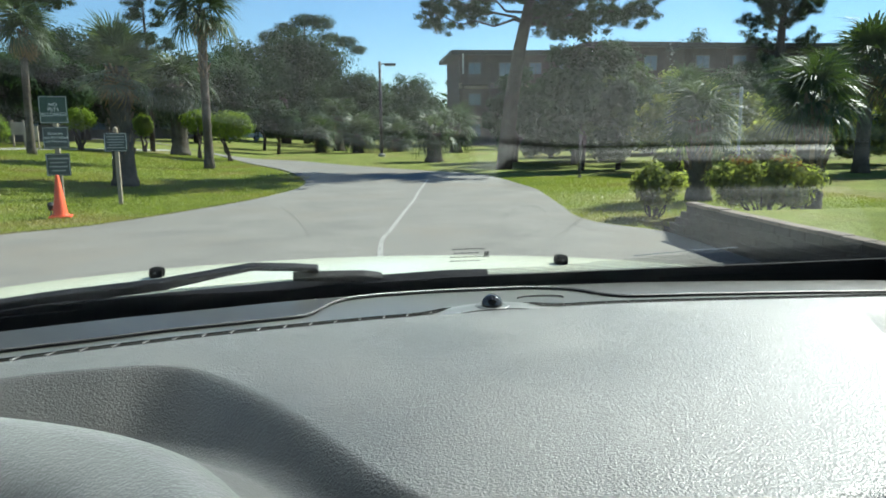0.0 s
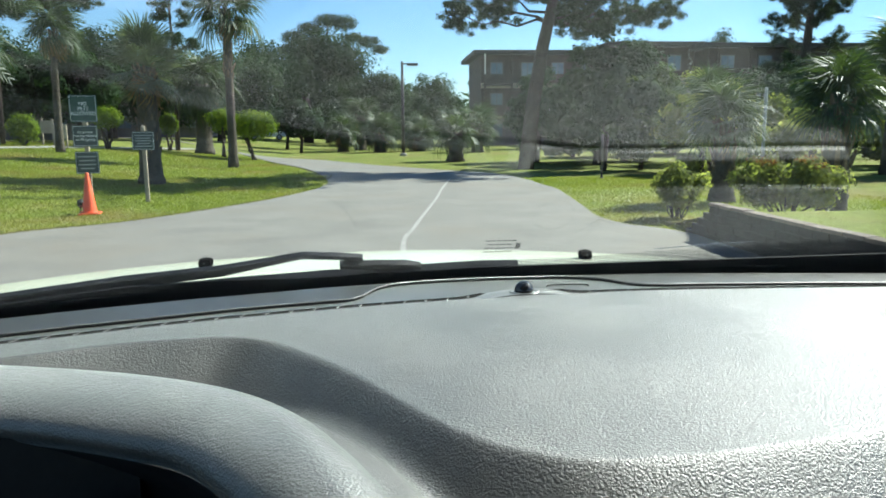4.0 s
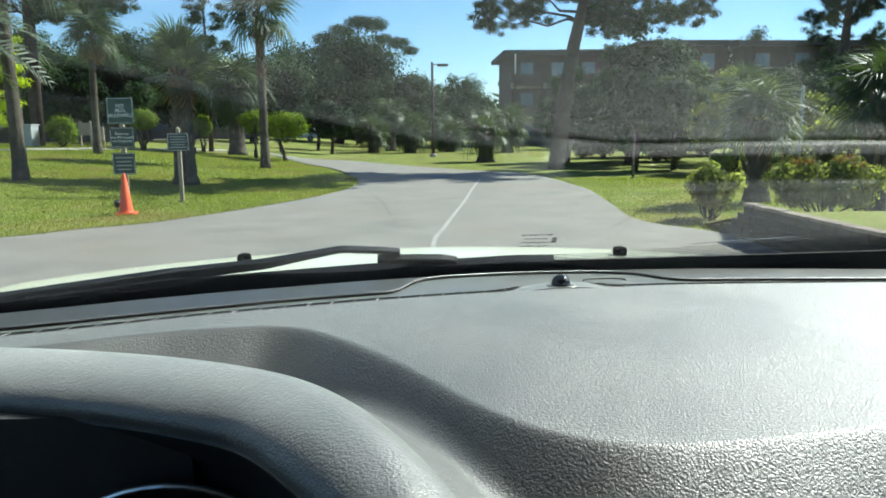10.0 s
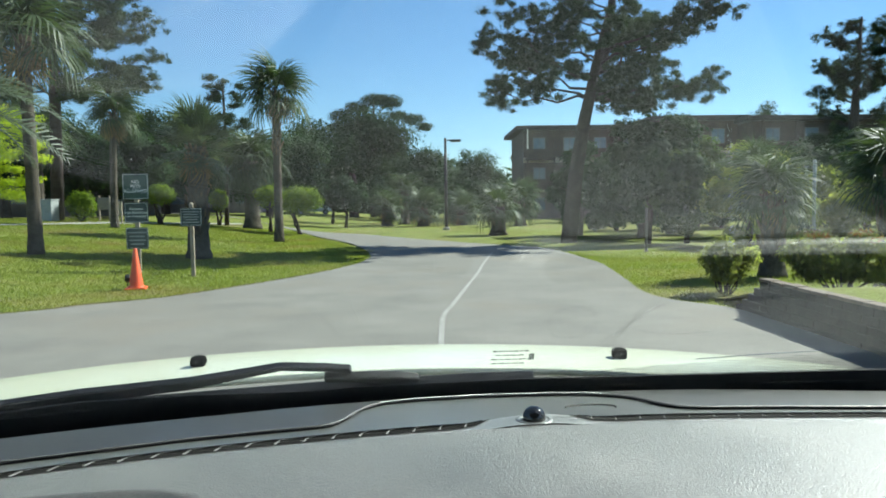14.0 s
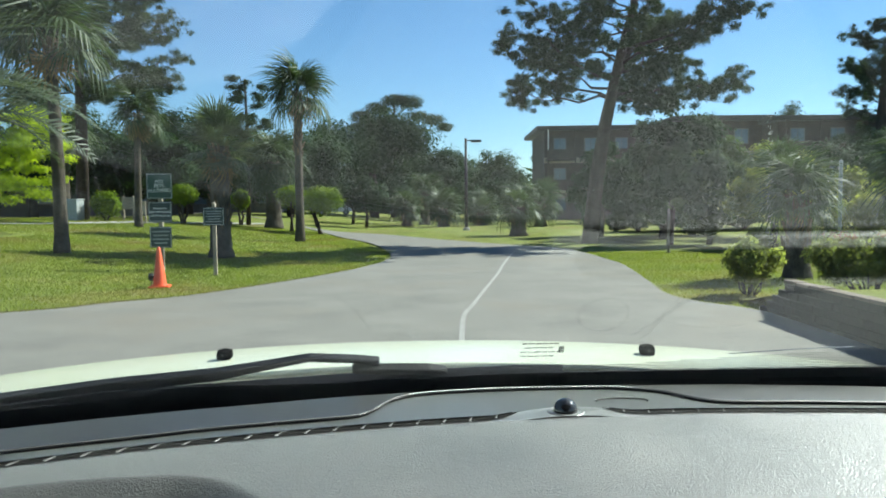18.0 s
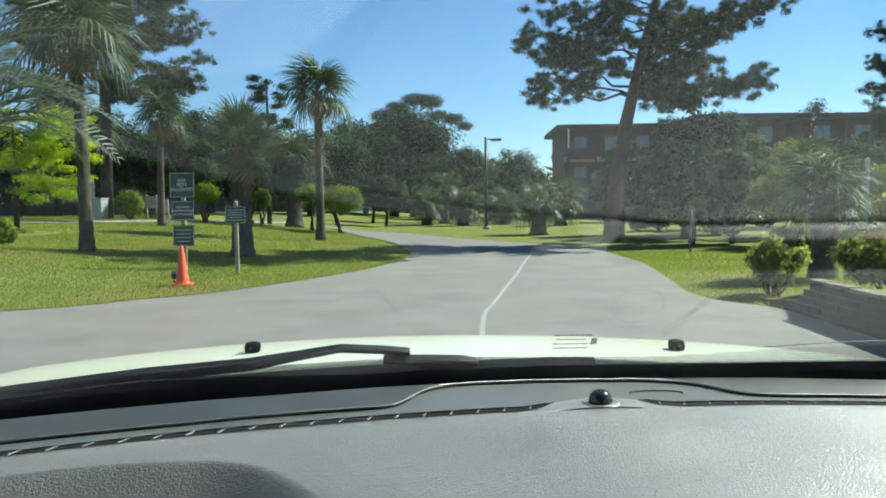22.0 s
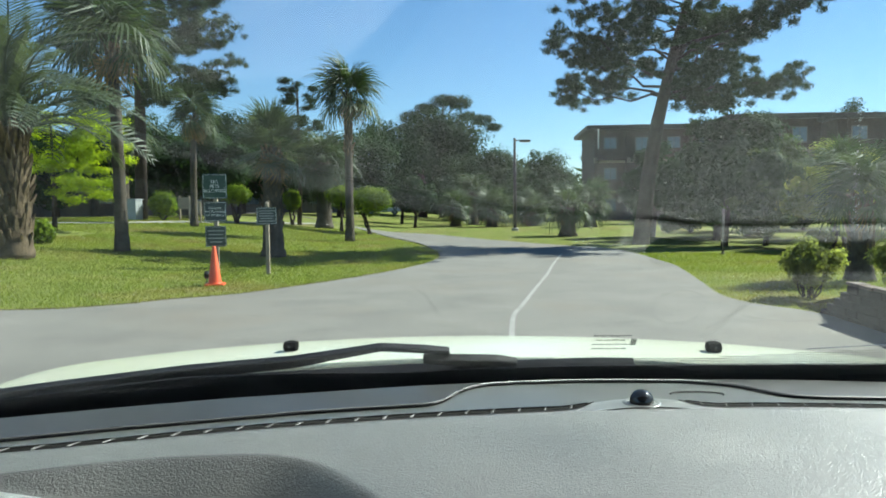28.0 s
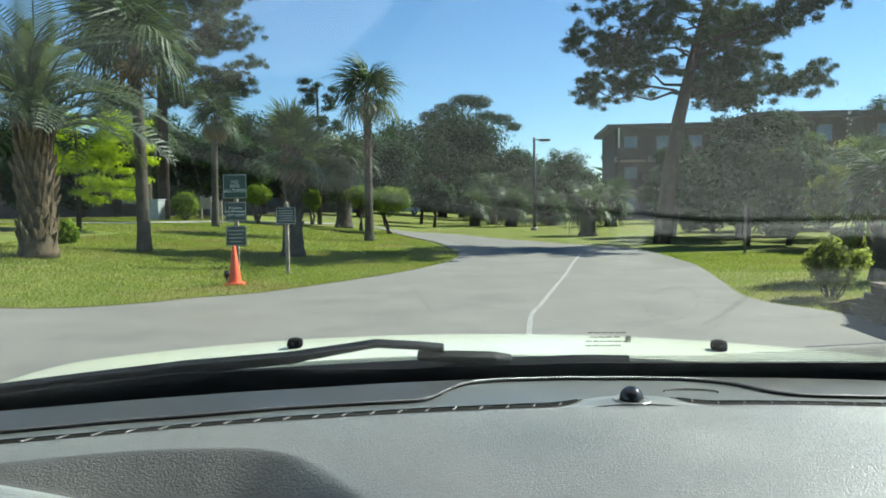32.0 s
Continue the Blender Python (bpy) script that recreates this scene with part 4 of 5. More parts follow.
# ---- signs, cone, posts ----
def text_mesh(body, size, name="lettering"):
    cu = bpy.data.curves.new(name, "FONT")
    cu.body, cu.size, cu.align_x, cu.align_y, cu.extrude = body, size, "CENTER", "CENTER", 0.001
    cu.space_line = 0.95
    ob = bpy.data.objects.new(name, cu)
    scene.collection.objects.link(ob)
    me = bpy.data.meshes.new_from_object(ob.evaluated_get(bpy.context.evaluated_depsgraph_get()))
    bpy.data.objects.remove(ob)
    bpy.data.curves.remove(cu)
    return me


def plate(name, w, h, z, parent, material, rows, label="", text="", size=0.1, yoff=-0.03, turn=0.0):
    """A sign plate facing the road, with a thin pale border and its words or bars."""
    p = part(name, box(w, 0.012, h, (0, 0, -h / 2), 0.004), material, parent, label, pose(0, yoff, z, 0, 0, turn))
    t = 0.006
    for nm, sx, sz, x, zz in (("border", w - 0.03, t, 0, h / 2 - 0.02), ("border", w - 0.03, t, 0, -h / 2 + 0.014), ("border", t, h - 0.03, -w / 2 + 0.017, -h / 2 + 0.015), ("border", t, h - 0.03, w / 2 - 0.017, -h / 2 + 0.015)):
        part(nm, box(sx, 0.003, sz, (x, -0.008, zz)), M["white"], p)
    if text:
        put("lettering", text_mesh(text, size), M["white"], p, "white capital lettering", pose(0, -0.0085, 0, 90, 0, 0))
    for k in range(rows):
        zz = h * (0.36 - 0.72 * (k + 0.5) / rows)
        wd = w * (0.78, 0.66, 0.74, 0.58)[k % 4]
        part("text_bar", box(wd, 0.003, h * 0.24 / rows, (0, -0.008, zz - h * 0.12 / rows)), M["grey"], p)
    return p


def sign_posts():
    e = tagged(empty("sign_post", pose(-6.21, 14.66, 0, 0, 0, 3)), "wooden post carrying three dark green notice plates", "sign")
    part("post", box(0.09, 0.07, 2.19, (0, 0.0, -0.02), 0.006), M["wood"], e, "weathered wooden post")
    plate("top_plate", 0.545, 0.55, 1.895, e, M["green"], 0, "green plate lettered NO PETS ALLOWED", "NO\nPETS\nALLOWED", 0.104, -0.045)
    plate("middle_plate", 0.50, 0.43, 1.335, e, M["slate"], 0, "dark plate about firearms", "Firearms\nnot Permitted\non Property", 0.082, -0.045)
    plate("bottom_plate", 0.47, 0.46, 0.78, e, M["slate"], 4, "dark plate with lines of small writing", yoff=-0.045)
    e2 = tagged(empty("sign_post", pose(-4.81, 13.92, 0, 0, 0, 5)), "short wooden post with one dark notice plate", "sign")
    bm = box(0.075, 0.075, 1.5, (0, 0, -0.02), 0.006)
    part("post", bm, M["wood"], e2, "weathered wooden post")
    part("post_cap", lathe([(0.045, 0), (0.05, 0.02), (0.03, 0.05), (0.005, 0.06)], 8), M["wood"], e2, "", pose(0, 0, 1.475))
    plate("notice_plate", 0.43, 0.37, 1.23, e2, M["slate"], 5, "dark plate with lines of small writing", yoff=-0.05)
    for x, y, w, h in ((-15.9, 35.2, 0.62, 0.6),):
        e3 = tagged(empty("notice_board", pose(x, y, H(x, y))), "small tan notice board on two posts", "sign")
        for s in (-1, 1):
            part("leg", box(0.07, 0.07, 1.25, (s * w * 0.4, 0, -0.02), 0.005), M["wood"], e3)
        part("board", box(w, 0.04, h, (0, -0.05, 0.55), 0.006), M["stucco"], e3, "plain tan board")


sign_posts()


def traffic_cone(x, y):
    e = tagged(empty("traffic_cone", pose(x, y, 0.0, 0, 0, 12)), "orange plastic traffic cone on the grass verge", "traffic cone")
    part("base", box(0.34, 0.34, 0.035, (0, 0, 0), 0.012), M["orange"], e, "square base")
    part("body", lathe([(0.125, 0.03), (0.118, 0.06), (0.03, 0.7), (0.022, 0.72), (0.012, 0.722)], 28), M["orange"], e, smooth=True)
    part("collar", lathe([(0.135, 0.033), (0.132, 0.052), (0.12, 0.056)], 28), M["orange"], e, smooth=True)
    lgt = tagged(empty("spotlight", pose(x - 0.2, y + 0.12, 0, 0, 0, 30)), "small dark ground spotlight beside the cone", "spotlight")
    part("stake", tube([(0, 0, -0.05), (0, 0, 0.12)], 0.012, 6), M["metal"], lgt)
    part("housing", lathe([(0.03, 0), (0.05, 0.03), (0.055, 0.13), (0.05, 0.135)], 14), M["metal"], lgt, "", pose(0, 0, 0.12, 35, 0, 0), True)


traffic_cone(-5.08, 11.63)


def post(name, x, y, h, r, material, label, category):
    z = lerp_curve(bed_profile, y) if (x > 4.16 and y < 9.4) else H(x, y)
    e = tagged(empty(name, pose(x, y, z)), label, category)
    part("shaft", lathe([(r, -0.05), (r, h - 0.03), (r * 0.8, h - 0.01), (r * 0.3, h)], 12), material, e, smooth=True)
    part("foot", lathe([(r * 1.6, -0.02), (r * 1.6, 0.02), (r * 1.05, 0.04)], 12), material, e)
    return e


post("bollard", 6.3, 19.3, 1.25, 0.035, M["dimstucco"], "slim grey post standing on the shaded grass", "post")
post("flag_pole", 9.6, 16.5, 2.4, 0.042, M["grey"], "plain white pole among the palms", "pole")

lamp_e = tagged(empty("street_lamp", pose(1.2, 40.5, 0)), "dark street lamp with one flat head on an arm", "street lamp")
part("pole", tube([(0, 0, -0.05), (0, 0, 2.6), (0, 0, 5.25)], [0.1, 0.085, 0.07], 10), M["metal"], lamp_e, smooth=True)
part("foot", lathe([(0.2, -0.02), (0.2, 0.12), (0.12, 0.16)], 12), M["concrete"], lamp_e)
part("arm", tube([(0, 0, 5.1), (0.35, 0, 5.14)], 0.03, 6), M["metal"], lamp_e)
part("head", box(0.62, 0.3, 0.13, (0.58, 0, 5.02), 0.02), M["metal"], lamp_e)
part("lens", box(0.5, 0.22, 0.02, (0.58, 0, 5.0), 0.004), M["grey"], lamp_e)


# ---- buildings ----
def building(x0, y0, w, dep_, storeys, label, base_storeys=1, seed=0, turn=0.0, balcony=True, wall="shingle", sh=2.85):
    rnd = random.Random(seed)
    e = tagged(empty("apartment_building", pose(x0, y0, H(x0, y0), 0, 0, turn)), label, "building")
    hgt = storeys * sh
    part("ground_wall", box(w, dep_, sh * base_storeys, (w / 2, dep_ / 2, -0.1)), M["dimstucco"], e, "grey-tan stucco ground floor")
    part("upper_wall", box(w - 0.02, dep_ - 0.02, hgt - sh * base_storeys, (w / 2, dep_ / 2, sh * base_storeys - 0.1)), M[wall], e, "brown shingled wall")
    part("roof", box(w + 1.6, dep_ + 1.4, 0.42, (w / 2, dep_ / 2, hgt - 0.1), 0.05), M["roof"], e, "flat dark roof with deep eaves")
    nb = max(2, int(w / 3.0))
    step = w / nb
    for s in range(storeys):
        for k in range(nb):
            x, z = step * (k + 0.5), s * sh + 0.75
            deep = balcony and (k % 2 == 0)
            win = part("window", box(1.25, 0.08, 1.35, (x, -0.03, z), 0.01), M["dimstucco"], e)
            for q in (-1, 1):
                part("pane", box(0.52, 0.05, 1.18, (x + q * 0.29, -0.07, z + 0.085)), M["pane"], win)
            if deep and s >= base_storeys:
                bal = part("balcony", box(step * 0.92, 1.3, 0.14, (x, -0.65, s * sh - 0.12), 0.01), M["trim" if wall != "shingle" else "shingle"], e)
                part("rail", box(step * 0.92, 0.06, 0.9, (x, -1.26, s * sh + 0.02), 0.01), M[wall], bal, "boarded balcony front")
                for q in (-1, 1):
                    part("post", box(0.12, 0.12, sh - 0.1, (x + q * step * 0.43, -1.22, s * sh), 0.01), M["trim" if k == 0 and q < 0 and seed == 201 and s == storeys - 1 else wall], bal)
    for s in range(1, storeys):
        part("band", box(w + 0.1, 0.1, 0.5, (w / 2, -0.05, s * sh - 0.35), 0.01), M["stucco"], e, "pale floor band")
    return e


building(9.7, 70, 21, 10, 3, "brown shingled three-storey apartment building with flat roof", 1, 201, sh=2.9)
building(20.2, 62, 7.2, 9, 3, "brown shingled apartment block with flat roof", 1, 203, sh=2.85)
building(27.8, 60, 20, 10, 3, "brown shingled apartment block with flat roof and balconies", 1, 205, sh=2.75)
building(-46, 66, 30, 10, 2, "low brown apartment building behind dark trees", 1, 207, 8, True, "dimstucco")
building(-37, 45, 18, 7, 1, "low tan building behind the lawn trees", 1, 209, 10, False, "dimstucco", 3.2)

# parked cars far off
def far_car(x, y, turn, material, label):
    e = tagged(empty("parked_car", pose(x, y, H(x, y), 0, 0, turn)), label, "car")
    bm = bmesh.new()
    prof = [(-2.1, 0.35), (-2.15, 0.75), (-1.9, 0.92), (-1.45, 0.98), (-0.95, 1.4), (0.55, 1.42), (1.15, 1.0), (1.95, 0.86), (2.15, 0.6), (2.1, 0.35)]
    a = [bm.verts.new((px2, -0.85, pz)) for px2, pz in prof]
    b = [bm.verts.new((px2, 0.85, pz)) for px2, pz in prof]
    for i in range(len(prof)):
        j = (i + 1) % len(prof)
        bm.faces.new((a[i], a[j], b[j], b[i]))
    bm.faces.new(a[::-1])
    bm.faces.new(b)
    bmesh.ops.bevel(bm, geom=bm.edges[:], offset=0.05, segments=2, affect="EDGES")
    bmesh.ops.recalc_face_normals(bm, faces=bm.faces[:])
    part("body", bm, material, e)
    for s in (-1, 1):
        bm = bmesh.new()
        q = [bm.verts.new((px2, s * 0.86, pz)) for px2, pz in ((-1.2, 1.0), (-0.9, 1.32), (0.5, 1.34), (0.98, 1.0))]
        bm.faces.new(q)
        r = bmesh.ops.extrude_face_region(bm, geom=bm.faces[:])
        for vv in (g2 for g2 in r["geom"] if isinstance(g2, bmesh.types.BMVert)):
            vv.co.y += s * 0.012
        part("side_window", bm, M["pane"], e, "dark side glass")
        for wx in (-1.3, 1.35):
            wh = part("wheel", lathe([(0.2, -0.1), (0.31, -0.09), (0.32, 0), (0.31, 0.09), (0.2, 0.1)], 18), M["rubber"], e, "", pose(wx, s * 0.8, 0.32, 90, 0, 0), True)
            part("rim", lathe([(0.05, -0.105), (0.19, -0.1), (0.19, 0.1), (0.05, 0.105)], 14), M["grey"], wh)


far_car(-12.4, 79, 10, M["carwhite"], "white parked car far beyond the lawn")
far_car(18.0, 57, 92, M["carwhite"], "pale parked car in front of the apartment building")
far_car(30.5, 50, 4, M["carwhite"], "pale parked car under the trees")
board = tagged(empty("notice_board", pose(-14.43, 33.0, H(-14.43, 33.0))), "small tan notice board on two posts by the path", "notice board")
part("panel", box(0.62, 0.05, 0.62, (0, 0, 0.42), 0.012), M["stucco"], board, "plain tan panel")
for s in (-1, 1):
    part("post", box(0.06, 0.06, 1.08, (0.26 * s, 0.058, -0.04), 0.008), M["wood"], board)
box_e = tagged(empty("utility_box", pose(-17.4, 32.5, H(-17.4, 32.5))), "green-grey utility cabinet on the lawn", "utility box")
part("cabinet", box(0.9, 0.7, 0.95, (0, 0, -0.02), 0.03), M["grey"], box_e)
part("lid", box(0.96, 0.76, 0.06, (0, 0, 0.93), 0.02), M["grey"], box_e)

# ---- the car that the camera sits in ----
car = tagged(empty("car"), "white car seen from inside, with a grey grained dashboard", "car")
DASH = 1.185
LIP = [(-0.9, -0.86), (-0.6, -0.765), (-0.366, -0.692), (-0.298, -0.666), (-0.236, -0.641), (-0.169, -0.62), (-0.102, -0.601), (-0.036, -0.585), (0.032, -0.571), (0.061, -0.567), (0.12, -0.561), (0.184, -0.555), (0.209, -0.551), (0.258, -0.549), (0.332, -0.551), (0.45, -0.557), (0.6, -0.568), (0.9, -0.61)]
REAR = [(-0.9, -0.86), (-0.5, -0.785), (-0.338, -0.727), (-0.272, -0.7), (-0.234, -0.69), (-0.2, -0.686), (-0.164, -0.682), (-0.122, -0.7), (-0.1, -0.73), (-0.081, -0.747), (-0.045, -0.797), (-0.015, -0.848), (0.015, -0.9), (0.05, -0.932), (0.09, -0.946), (0.15, -0.944), (0.24, -0.928), (0.31, -0.91), (0.345, -0.893), (0.37, -0.868), (0.395, -0.826), (0.415, -0.775), (0.43, -0.72), (0.452, -0.652), (0.468, -0.612), (0.487, -0.588), (0.515, -0.577), (0.62, -0.585), (0.9, -0.65)]
SEAM = [(-0.9, -0.79), (-0.6, -0.7), (-0.408, -0.631), (-0.329, -0.598), (-0.241, -0.566), (-0.194, -0.548), (-0.145, -0.534), (-0.094, -0.521), (-0.068, -0.515), (-0.055, -0.504), (-0.048, -0.483), (-0.044, -0.466), (-0.033, -0.45), (-0.016, -0.437), (0.014, -0.428), (0.074, -0.419), (0.134, -0.416), (0.192, -0.416), (0.22, -0.423), (0.245, -0.434), (0.26, -0.454), (0.272, -0.467), (0.285, -0.475), (0.31, -0.479), (0.366, -0.481), (0.5, -0.492), (0.7, -0.515), (0.9, -0.55)]
FRONT = [(-0.9, -0.72), (-0.6, -0.63), (-0.452, -0.57), (-0.365, -0.533), (-0.268, -0.496), (-0.161, -0.464), (-0.105, -0.446), (-0.046, -0.433), (0.014, -0.422), (0.074, -0.414), (0.134, -0.411), (0.195, -0.407), (0.312, -0.406), (0.399, -0.414), (0.6, -0.44), (0.9, -0.50)]
SHELF, RISE = 1.181, 0.008  # height of the shelf below the glass; how far the pad rises to its lip
TRAY, SINK, FALL = 0.036, 0.0070, 0.024  # the sunk tray beyond the lip, its depth, and the vent slope after it


def field(name, x0, x1, n, y_of, z_of, m, material, parent, label="", smooth=True):
    """A surface over the plan: n columns in x, m rows between two curves y_of(x)."""
    v = []
    for i in range(n):
        x = x0 + (x1 - x0) * i / (n - 1)
        a, b = y_of(x)
        for j in range(m):
            y = a + (b - a) * j / (m - 1)
            v.append((x, y, z_of(x, y)))
    f = [(i * m + j, (i + 1) * m + j, (i + 1) * m + j + 1, i * m + j + 1) for i in range(n - 1) for j in range(m - 1)]
    return put(name, arrays(name, v, f), material, parent, label, smooth=smooth)


def smooth_curve(points, window=0.02):
    """Linear interpolation softened over a small window."""
    px_, py_ = [p[0] for p in points], [p[1] for p in points]
    offs = np.linspace(-window, window, 7)
    return lambda x: float(np.mean(np.interp(x + offs, px_, py_)))


lip, rear, seam_y, front = (smooth_curve(c, w) for c, w in ((LIP, 0.03), (REAR, 0.019), (SEAM, 0.008), (FRONT, 0.03)))


# instrument hood
RIDGE = [(-0.75, -0.87), (-0.55, -0.815), (-0.40, -0.80), (-0.33, -0.803), (-0.24, -0.825), (-0.17, -0.853), (-0.12, -0.888), (-0.08, -0.945), (-0.05, -1.0), (-0.03, -1.055), (-0.015, -1.13), (-0.01, -1.2)]
SECTION = [(-0.047, 1.1790), (-0.0505, 1.1825), (-0.0528, 1.1865), (-0.0533, 1.1905), (-0.0520, 1.1945), (-0.0490, 1.1980), (-0.0440, 1.2013), (-0.0370, 1.2045), (-0.0290, 1.2070), (-0.0210, 1.2085), (-0.0120, 1.2094), (-0.005, 1.2098)]
LINER = [(-0.001, 0.92), (-0.002, 1.06), (-0.02, 1.15), (-0.0468, 1.1788)]
NR = 400
ridge = spline([(x, y, 0) for x, y in RIDGE], NR)


# the pad and its rounded slopes are one moulded skin
RX, RY = np.array([p[0] for p in REAR]), np.array([p[1] for p in REAR])
fine_x = np.linspace(-0.8, 0.8, 1200)
fine_y = np.array([rear(x) for x in fine_x])
rid = np.array([(p.x, p.y) for p in ridge])
NXD, NYD = 560, 440


LX = np.linspace(-0.8, 0.8, 161)
LY = np.array([lip(x) for x in LX])


def off_curve(x, y, curve):
    """Signed distance of points from a dense curve, and the place along it in points."""
    b2, which = np.full(x.shape, 9.0), np.ones(x.shape, dtype=int)
    for i in range(1, len(curve) - 1):
        q = (x - curve[i, 0]) ** 2 + (y - curve[i, 1]) ** 2
        near = q < b2
        b2[near], which[near] = q[near], i
    t = curve[which + 1] - curve[which - 1]
    ln = np.hypot(t[:, 0], t[:, 1])
    t = t / ln[:, None]
    o = (x - curve[which, 0]) * -t[:, 1] + (y - curve[which, 1]) * t[:, 0]
    o = np.where(b2 > 4 * o ** 2 + 1e-5, np.sign(o) * np.sqrt(b2), o)
    return o, which + ((x - curve[which, 0]) * t[:, 0] + (y - curve[which, 1]) * t[:, 1]) / ln * 2


arc_ = np.concatenate([[0], np.cumsum(np.hypot(np.diff(fine_x), np.diff(fine_y)))])
edge = np.stack([np.interp(np.linspace(0, arc_[-1], 900), arc_, c) for c in (fine_x, fine_y)], 1)


def hood_fall(i):
    """How far the ridge has sunk at its i-th point."""
    return 0.06 * np.maximum(0.0, (np.asarray(i, dtype=float) / (NR - 1) * 89 - 52) / 37) ** 1.6


def skin(x, y):
    """Heights of the moulded skin at arrays x, y, and how far each point lies inside the instrument hood."""
    d = np.zeros(x.shape)
    sel = np.nonzero(y < np.interp(x, fine_x, fine_y))[0]
    d[sel] = off_curve(x[sel], y[sel], edge)[0]
    d = np.abs(d)
    z = DASH - (0.88 * d - 0.0028 * (1 - np.exp(-d / 0.0032)))
    z = z + 0.004 * np.exp(-((x - 0.12) / 0.3) ** 2) * np.clip((np.interp(x, LX, LY) - y) / 0.2, 0, 1)
    rise = np.clip((y - np.interp(x, LX, LY) + 0.3) / 0.3, 0, 1)
    z = z + RISE * rise * rise * (3 - 2 * rise)
    o, fall = np.full(x.shape, 9.0), np.zeros(x.shape)
    sel = np.nonzero((x < 0.2) & (y < -0.66))[0]
    xs, ys = x[sel], y[sel]
    o[sel], along = off_curve(xs, ys, rid)
    fall[sel] = hood_fall(along)
    op = np.maximum(o, 0)
    hz = 1.2098 - fall - np.where(op < 0.027, op * op * 14, 0.0102 + 0.756 * (op - 0.027))
    k = 0.02
    hh = np.maximum(0, k - np.abs(z - hz)) / k
    return np.maximum(np.maximum(z, hz) + hh * hh * k / 4, 0.9), o


col_x = np.linspace(-0.75, 0.75, NXD)
col_lip = np.array([lip(x) for x in col_x])
gx_ = np.repeat(col_x, NYD)
u_ = np.tile(np.linspace(0, 1, NYD), NXD)
gy_ = np.repeat(col_lip, NYD) - 0.62 * (1 - u_)
gz_, off_ = skin(gx_, gy_)
idx = np.arange(NXD * NYD).reshape(NXD, NYD)
quads = np.stack([idx[:-1, :-1], idx[1:, :-1], idx[1:, 1:], idx[:-1, 1:]], -1).reshape(-1, 4)
mid_off, mid_x = off_[quads].mean(1), gx_[quads].mean(1)
quads = quads[~((mid_off < 0.012) & (mid_x < 0.06))]
dash = put("dashboard", arrays("dashboard", np.stack([gx_, gy_, gz_], 1), quads), M["pad"], car, "grey vinyl dashboard with a leather grain", smooth=True)
TOP = DASH + RISE


VENTS = ((-0.9, 0.118), (0.134, 0.9))


def sunk(x):
    """How far the tray has sunk at x: full along each vent, none between them."""
    e = [min(1.0, max(0.0, min(x - a, b - x) / 0.075)) for a, b in VENTS]
    return SINK * max(q * q * (3 - 2 * q) for q in e)


def on_tray(x, y):
    o = y - lip(x)
    z0 = TOP - sunk(x)
    if o <= TRAY:
        return TOP - min(1.0, max(0.0, o / 0.0015)) * sunk(x) * (0.75 + 0.25 * max(0.0, o) / TRAY)
    t = (o - TRAY) / FALL
    return z0 + (1.179 - z0) * t


def on_slope(x, t, lift=0.0):
    """A point of the vent's slot; t from 0 at its near edge in the tray to 1 at its far edge down the slope."""
    y = lip(x) + 0.0222 + 0.0358 * t
    return (x, y, on_tray(x, y) + lift)


tv = [(x, lip(x) + o, on_tray(x, lip(x) + o)) for x in np.linspace(-0.75, 0.75, 400) for o in (0.0, 0.0008, 0.0016, 0.012, 0.024, 0.0359, 0.0361, 0.042, 0.048, 0.054, 0.0599)]
put("vent_tray", arrays("vent_tray", tv, [(i * 11 + j, (i + 1) * 11 + j, (i + 1) * 11 + j + 1, i * 11 + j + 1) for i in range(399) for j in range(10)]), M["band"], dash, "sunk grey tray that holds the windscreen vents", smooth=False)
field("lip_seam", -0.74, 0.74, 160, lambda x: (lip(x) + 0.0015, lip(x) + 0.0034 + 0.0028 * min(1.0, max(0.0, (x + 0.02) / 0.1))), lambda x, y: on_tray(x, y) + 0.0004, 2, M["nearblack"], dash, "thin dark seam below the lip")
field("shelf", -0.75, 0.75, 200, lambda x: (lip(x) + TRAY + FALL, max(seam_y(x), lip(x) + TRAY + FALL + 0.001)), lambda x, y: SHELF, 14, M["shelf"], dash, "smooth dark shelf below the glass")
field("front_strip", -0.75, 0.75, 200, lambda x: (seam_y(x) + 0.003, front(x)), lambda x, y: SHELF + 0.002, 8, M["strip"], dash, "smooth grey strip below the glass")
field("gap", -0.75, 0.75, 60, lambda x: (front(x) - 0.001, -0.30), lambda x, y: SHELF - 0.012 - 0.2 * (y - front(x)), 6, M["black"], dash, "black gap below the glass")
sm = [(x, seam_y(x) + 0.0015, SHELF + 0.0022) for x in np.linspace(-0.74, 0.74, 220)]
part("seam", tube(sm, 0.0013, 6), M["black"], dash, "thin black seam")
for k in range(66):
    x = -0.02 + 0.235 * k / 65
    part("seam_stitch", tube([(x, seam_y(x) + 0.0005, SHELF + 0.0034), (x + 0.0012, seam_y(x) + 0.0022, SHELF + 0.0034)], 0.0006, 4), M["grey"], dash, "pale tooth of the seam")


